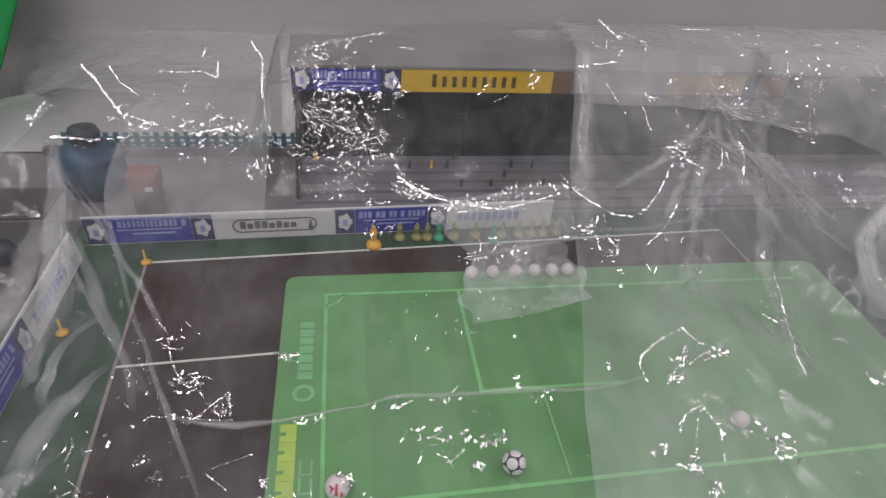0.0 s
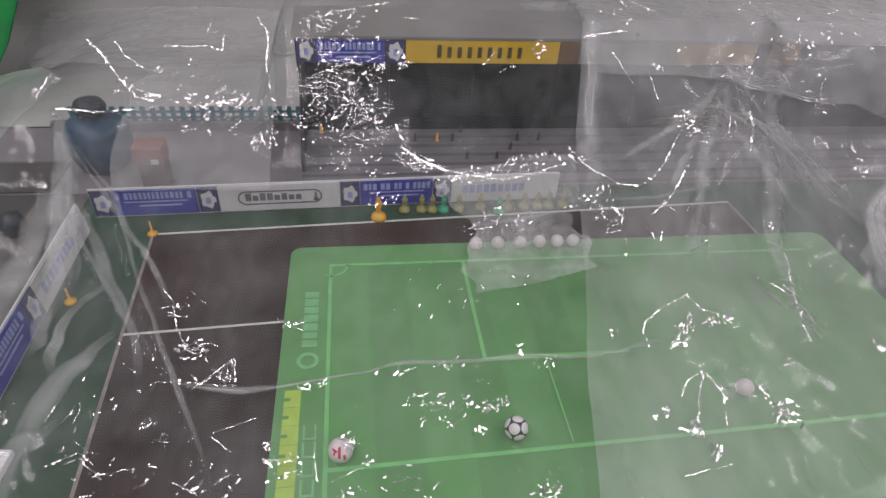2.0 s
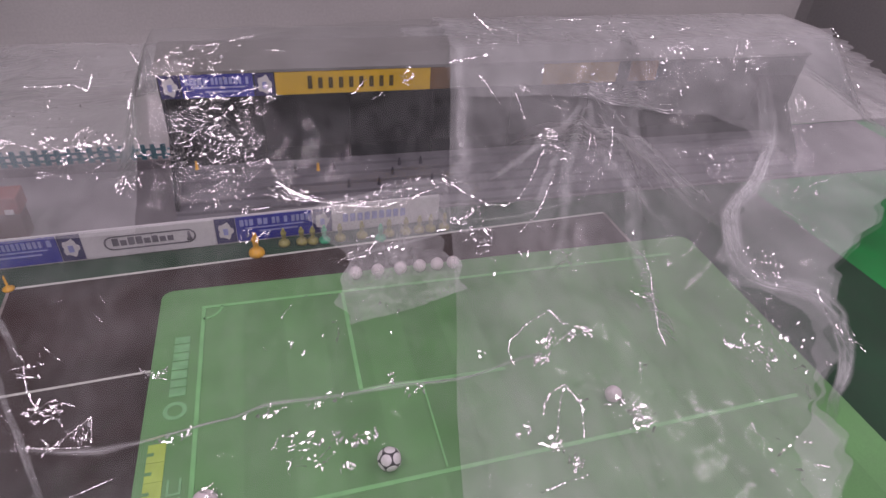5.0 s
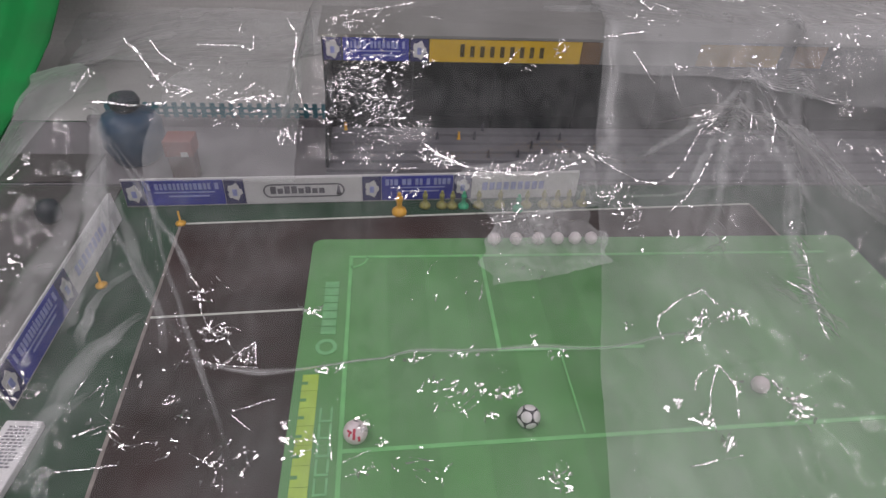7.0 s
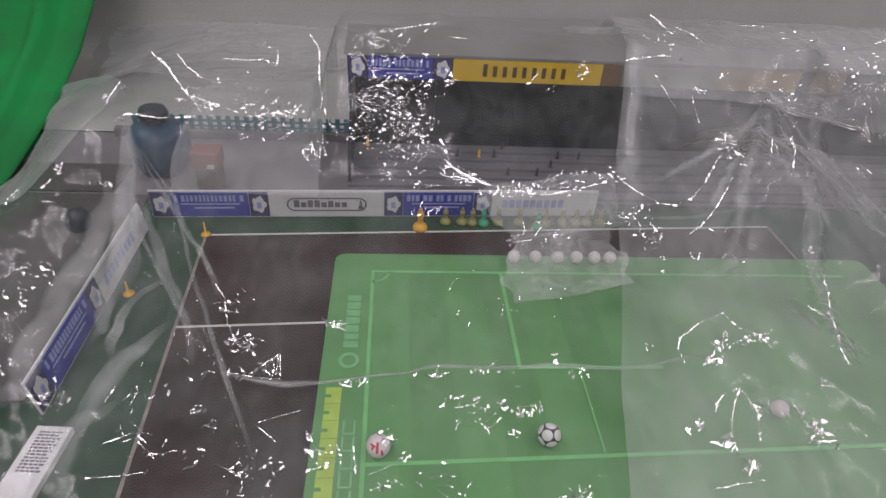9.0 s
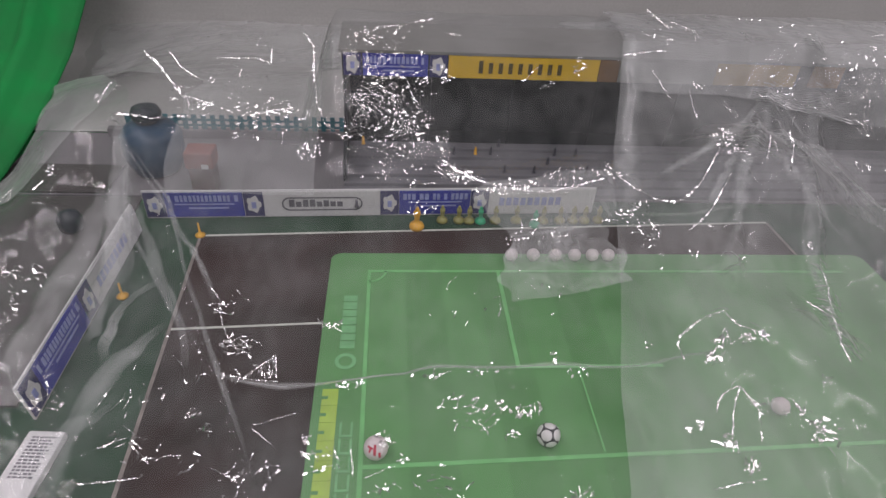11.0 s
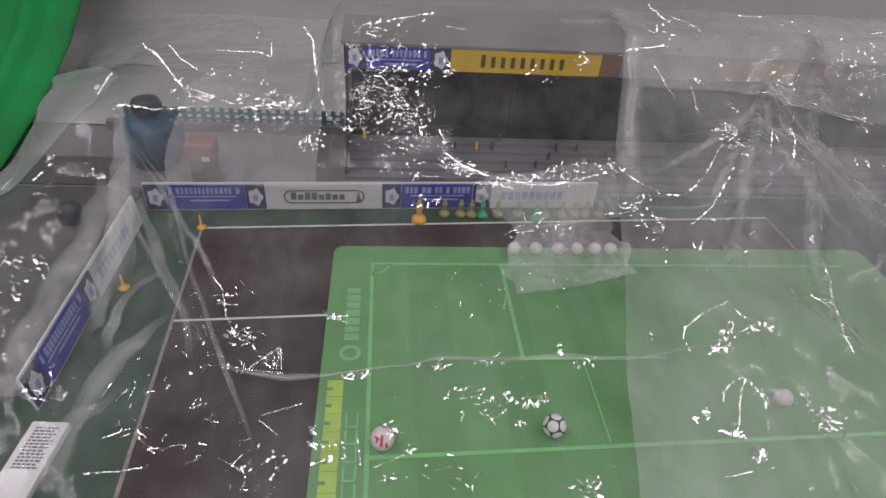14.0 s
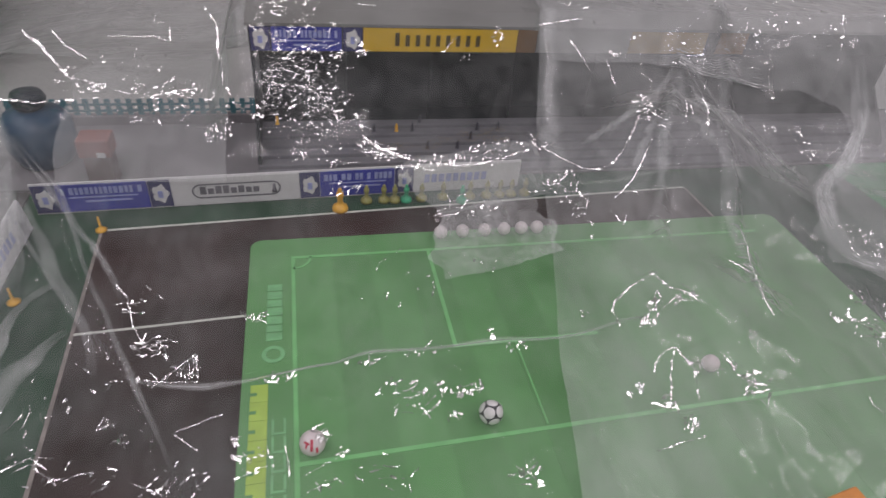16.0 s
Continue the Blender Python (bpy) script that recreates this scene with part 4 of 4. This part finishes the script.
crease(((-0.244, 0.757), (-0.197, 0.764), (-0.130, 0.806)), 0.0026)
# on the second layer
crease(((0.095, 0.585), (0.101, 0.554), (0.114, 0.525), (0.130, 0.499), (0.150, 0.488), (0.168, 0.493), (0.188, 0.509), (0.203, 0.529), (0.219, 0.548)), 0.0028)
crease(((0.217, 0.504), (0.200, 0.484), (0.178, 0.461), (0.154, 0.446)), 0.0028)
crease(((0.062, 0.484), (0.095, 0.480)), 0.0027)
crease(((0.179, 0.714), (0.192, 0.692), (0.201, 0.673)), 0.0026)
crease(((0.227, 0.685), (0.227, 0.639)), 0.0020)
crease(((0.215, 0.876), (0.216, 0.778)), 0.0022)
crease(((0.231, 0.820), (0.257, 0.756)), 0.0014)
crease(((0.344, 0.838), (0.390, 0.837)), 0.0024)
crease(((0.131, 0.732), (0.178, 0.738), (0.203, 0.739)), 0.0027)
crease(((0.296, 0.575), (0.270, 0.529)), 0.0018)
crease(((0.293, 0.561), (0.285, 0.536)), 0.0018)
crease(((0.375, 0.655), (0.290, 0.505)), 0.0026)
crease(((0.468, 0.735), (0.489, 0.715)), 0.0023)
crease(((0.315, 0.427), (0.308, 0.389), (0.275, 0.325), (0.250, 0.282), (0.245, 0.259)), 0.0022)
crease(((0.087, 0.267), (0.087, 0.287), (0.092, 0.296), (0.112, 0.308), (0.141, 0.318), (0.147, 0.298), (0.167, 0.287), (0.170, 0.277)), 0.0018)
crease(((0.111, 0.267), (0.135, 0.296), (0.133, 0.277)), 0.0014)
crease(((0.093, 0.207), (0.097, 0.218), (0.111, 0.229), (0.124, 0.233), (0.127, 0.219), (0.129, 0.206), (0.118, 0.177)), 0.0017)
crease(((0.124, 0.233), (0.109, 0.211), (0.097, 0.185), (0.088, 0.176)), 0.0021)
crease(((0.068, 0.145), (0.086, 0.146), (0.112, 0.146)), 0.0016)
# on the field
crease(((-0.394, 0.430), (-0.379, 0.408), (-0.367, 0.369), (-0.355, 0.345), (-0.346, 0.338)), 0.0024)
crease(((-0.335, 0.307), (-0.316, 0.326), (-0.308, 0.334), (-0.303, 0.304)), 0.0023)
crease(((-0.362, 0.309), (-0.340, 0.305), (-0.301, 0.300)), 0.0018)
crease(((-0.269, 0.380), (-0.256, 0.367), (-0.243, 0.362)), 0.0028)
crease(((-0.437, 0.215), (-0.416, 0.228), (-0.403, 0.217)), 0.0021)
crease(((-0.440, 0.182), (-0.416, 0.185), (-0.395, 0.189)), 0.0016)
crease(((-0.341, 0.199), (-0.315, 0.185)), 0.0016)
crease(((-0.314, 0.246), (-0.279, 0.259)), 0.0013)
crease(((-0.316, 0.243), (-0.295, 0.223)), 0.0012)
crease(((-0.225, 0.215), (-0.221, 0.186)), 0.0015)
crease(((-0.212, 0.183), (-0.178, 0.197)), 0.0011)
crease(((-0.209, 0.169), (-0.193, 0.173)), 0.0015)
# on the back card
crumple(-0.463, 0.716, 0.018, 0.021, 9)
crumple(-0.386, 0.740, 0.031, 0.018, 16)
crumple(-0.357, 0.761, 0.027, 0.019, 16)
crumple(-0.302, 0.658, 0.020, 0.014, 16)
crumple(-0.386, 0.684, 0.046, 0.027, 10)
crumple(-0.400, 0.780, 0.028, 0.049, 7)
crumple(-0.593, 0.743, 0.011, 0.037, 4)
crumple(-0.619, 0.593, 0.012, 0.011, 5)
crumple(-0.558, 0.565, 0.014, 0.008, 5)
crumple(-0.677, 0.559, 0.012, 0.047, 8)
crumple(-0.580, 0.390, 0.032, 0.048, 16)
crumple(-0.549, 0.280, 0.008, 0.024, 5)
crumple(-0.500, 0.756, 0.013, 0.030, 5)
crumple(-0.204, 0.732, 0.050, 0.011, 8)
crumple(-0.447, 0.849, 0.059, 0.060, 5)
# on the grandstand
crumple(-0.236, 0.751, 0.025, 0.011, 10)
crumple(-0.197, 0.761, 0.051, 0.012, 9)
crumple(-0.196, 0.706, 0.049, 0.016, 26)
crumple(-0.219, 0.682, 0.032, 0.015, 14)
crumple(-0.180, 0.668, 0.036, 0.023, 28)
crumple(-0.196, 0.631, 0.043, 0.017, 10)
crumple(-0.165, 0.604, 0.019, 0.033, 8)
crumple(-0.115, 0.616, 0.014, 0.027, 12)
crumple(-0.094, 0.598, 0.019, 0.017, 12)
crumple(-0.042, 0.565, 0.030, 0.013, 12)
crumple(0.021, 0.550, 0.037, 0.009, 10)
crumple(0.077, 0.725, 0.010, 0.011, 10)
crumple(0.031, 0.704, 0.010, 0.004, 3)
crumple(-0.113, 0.713, 0.013, 0.006, 5)
crumple(-0.019, 0.478, 0.048, 0.014, 14)
crumple(-0.153, 0.539, 0.022, 0.017, 8)
# on the second layer
crumple(0.240, 0.558, 0.018, 0.043, 20)
crumple(0.101, 0.577, 0.012, 0.025, 6)
crumple(0.102, 0.480, 0.021, 0.018, 14)
crumple(0.114, 0.452, 0.014, 0.017, 8)
crumple(0.240, 0.692, 0.013, 0.007, 5)
crumple(0.282, 0.712, 0.007, 0.007, 3)
crumple(0.216, 0.766, 0.037, 0.046, 6)
crumple(0.480, 0.615, 0.012, 0.013, 4)
crumple(0.306, 0.438, 0.006, 0.006, 4)
crumple(0.370, 0.685, 0.067, 0.025, 7)
crumple(0.277, 0.326, 0.006, 0.045, 4)
crumple(0.158, 0.284, 0.015, 0.006, 9)
crumple(0.126, 0.280, 0.009, 0.009, 6)
crumple(0.110, 0.264, 0.009, 0.007, 8)
crumple(0.093, 0.180, 0.007, 0.008, 8)
crumple(0.101, 0.157, 0.008, 0.006, 9)
crumple(0.131, 0.209, 0.006, 0.008, 4)
crumple(0.073, 0.198, 0.010, 0.004, 4)
crumple(0.164, 0.204, 0.011, 0.005, 4)
crumple(0.177, 0.190, 0.007, 0.004, 3)
crumple(0.166, 0.174, 0.006, 0.006, 4)
crumple(0.204, 0.234, 0.007, 0.007, 3)
crumple(0.491, 0.682, 0.025, 0.036, 6)
crumple(0.442, 0.764, 0.052, 0.060, 6)
crumple(0.156, 0.421, 0.063, 0.053, 7)
# on the field
crumple(-0.349, 0.342, 0.016, 0.011, 13)
crumple(-0.362, 0.399, 0.020, 0.018, 5)
crumple(-0.312, 0.315, 0.011, 0.014, 11)
crumple(-0.253, 0.370, 0.011, 0.007, 6)
crumple(-0.340, 0.303, 0.018, 0.005, 4)
crumple(-0.234, 0.288, 0.020, 0.005, 6)
crumple(-0.156, 0.300, 0.023, 0.005, 6)
crumple(-0.098, 0.302, 0.023, 0.004, 5)
crumple(-0.007, 0.283, 0.012, 0.006, 5)
crumple(-0.372, 0.258, 0.007, 0.008, 5)
crumple(-0.355, 0.239, 0.007, 0.008, 5)
crumple(-0.417, 0.225, 0.017, 0.007, 5)
crumple(-0.246, 0.204, 0.017, 0.013, 9)
crumple(-0.266, 0.227, 0.006, 0.004, 3)
crumple(-0.195, 0.222, 0.008, 0.010, 8)
crumple(-0.178, 0.200, 0.006, 0.005, 4)
crumple(-0.195, 0.172, 0.009, 0.004, 4)
crumple(-0.064, 0.243, 0.015, 0.008, 14)
crumple(-0.081, 0.218, 0.007, 0.005, 5)
crumple(-0.121, 0.248, 0.025, 0.029, 13)
crumple(-0.086, 0.254, 0.004, 0.011, 4)
crumple(-0.028, 0.305, 0.005, 0.011, 4)
crumple(-0.034, 0.153, 0.013, 0.012, 10)
crumple(0.063, 0.299, 0.005, 0.006, 3)
crumple(-0.082, 0.391, 0.095, 0.045, 9)
crumple(-0.493, 0.264, 0.018, 0.018, 5)
crumple(-0.434, 0.263, 0.018, 0.019, 4)
crumple(-0.401, 0.317, 0.037, 0.044, 6)
crumple(-0.318, 0.190, 0.031, 0.022, 6)
crumple(-0.386, 0.206, 0.033, 0.023, 6)
crumple(-0.157, 0.176, 0.040, 0.022, 5)
# glint facets packed over the end of the stand
for at_x, at_y in ((-0.225, 0.735), (-0.185, 0.72), (-0.215, 0.70), (-0.165, 0.695), (-0.20, 0.675), (-0.165, 0.66), (-0.23, 0.665), (-0.15, 0.725), (-0.19, 0.65)):
    crumple(at_x, at_y, 0.032, 0.018, 11)
crumple(-0.02, 0.568, 0.075, 0.014, 22)
crumple(-0.10, 0.600, 0.022, 0.022, 16)
crumple(0.04, 0.58, 0.05, 0.014, 12)
# where the lap turns under
crumple(0.641, 0.559, 0.051, 0.060, 14)
crumple(0.461, 0.377, 0.026, 0.033, 16)
crumple(0.708, 0.640, 0.033, 0.015, 8)
crumple(0.725, 0.738, 0.023, 0.029, 5)
crumple(0.828, 0.713, 0.030, 0.060, 9)
crumple(0.610, 0.727, 0.042, 0.060, 12)
crumple(0.527, 0.588, 0.014, 0.039, 7)
crumple(0.346, 0.242, 0.030, 0.026, 11)
crumple(0.408, 0.259, 0.044, 0.060, 9)
crumple(0.501, 0.281, 0.010, 0.049, 6)
crumple(0.554, 0.762, 0.031, 0.043, 6)
crumple(0.488, 0.725, 0.030, 0.013, 5)
crumple(0.180, 0.183, 0.011, 0.013, 9)
crumple(0.293, 0.123, 0.036, 0.027, 6)
crumple(0.579, 0.428, 0.014, 0.030, 5)
tagged(part("crumpled_film", CRUMPLED, "film_glint", cover), "small crumpled film facets turned to glint at the camera", kind="stuff")
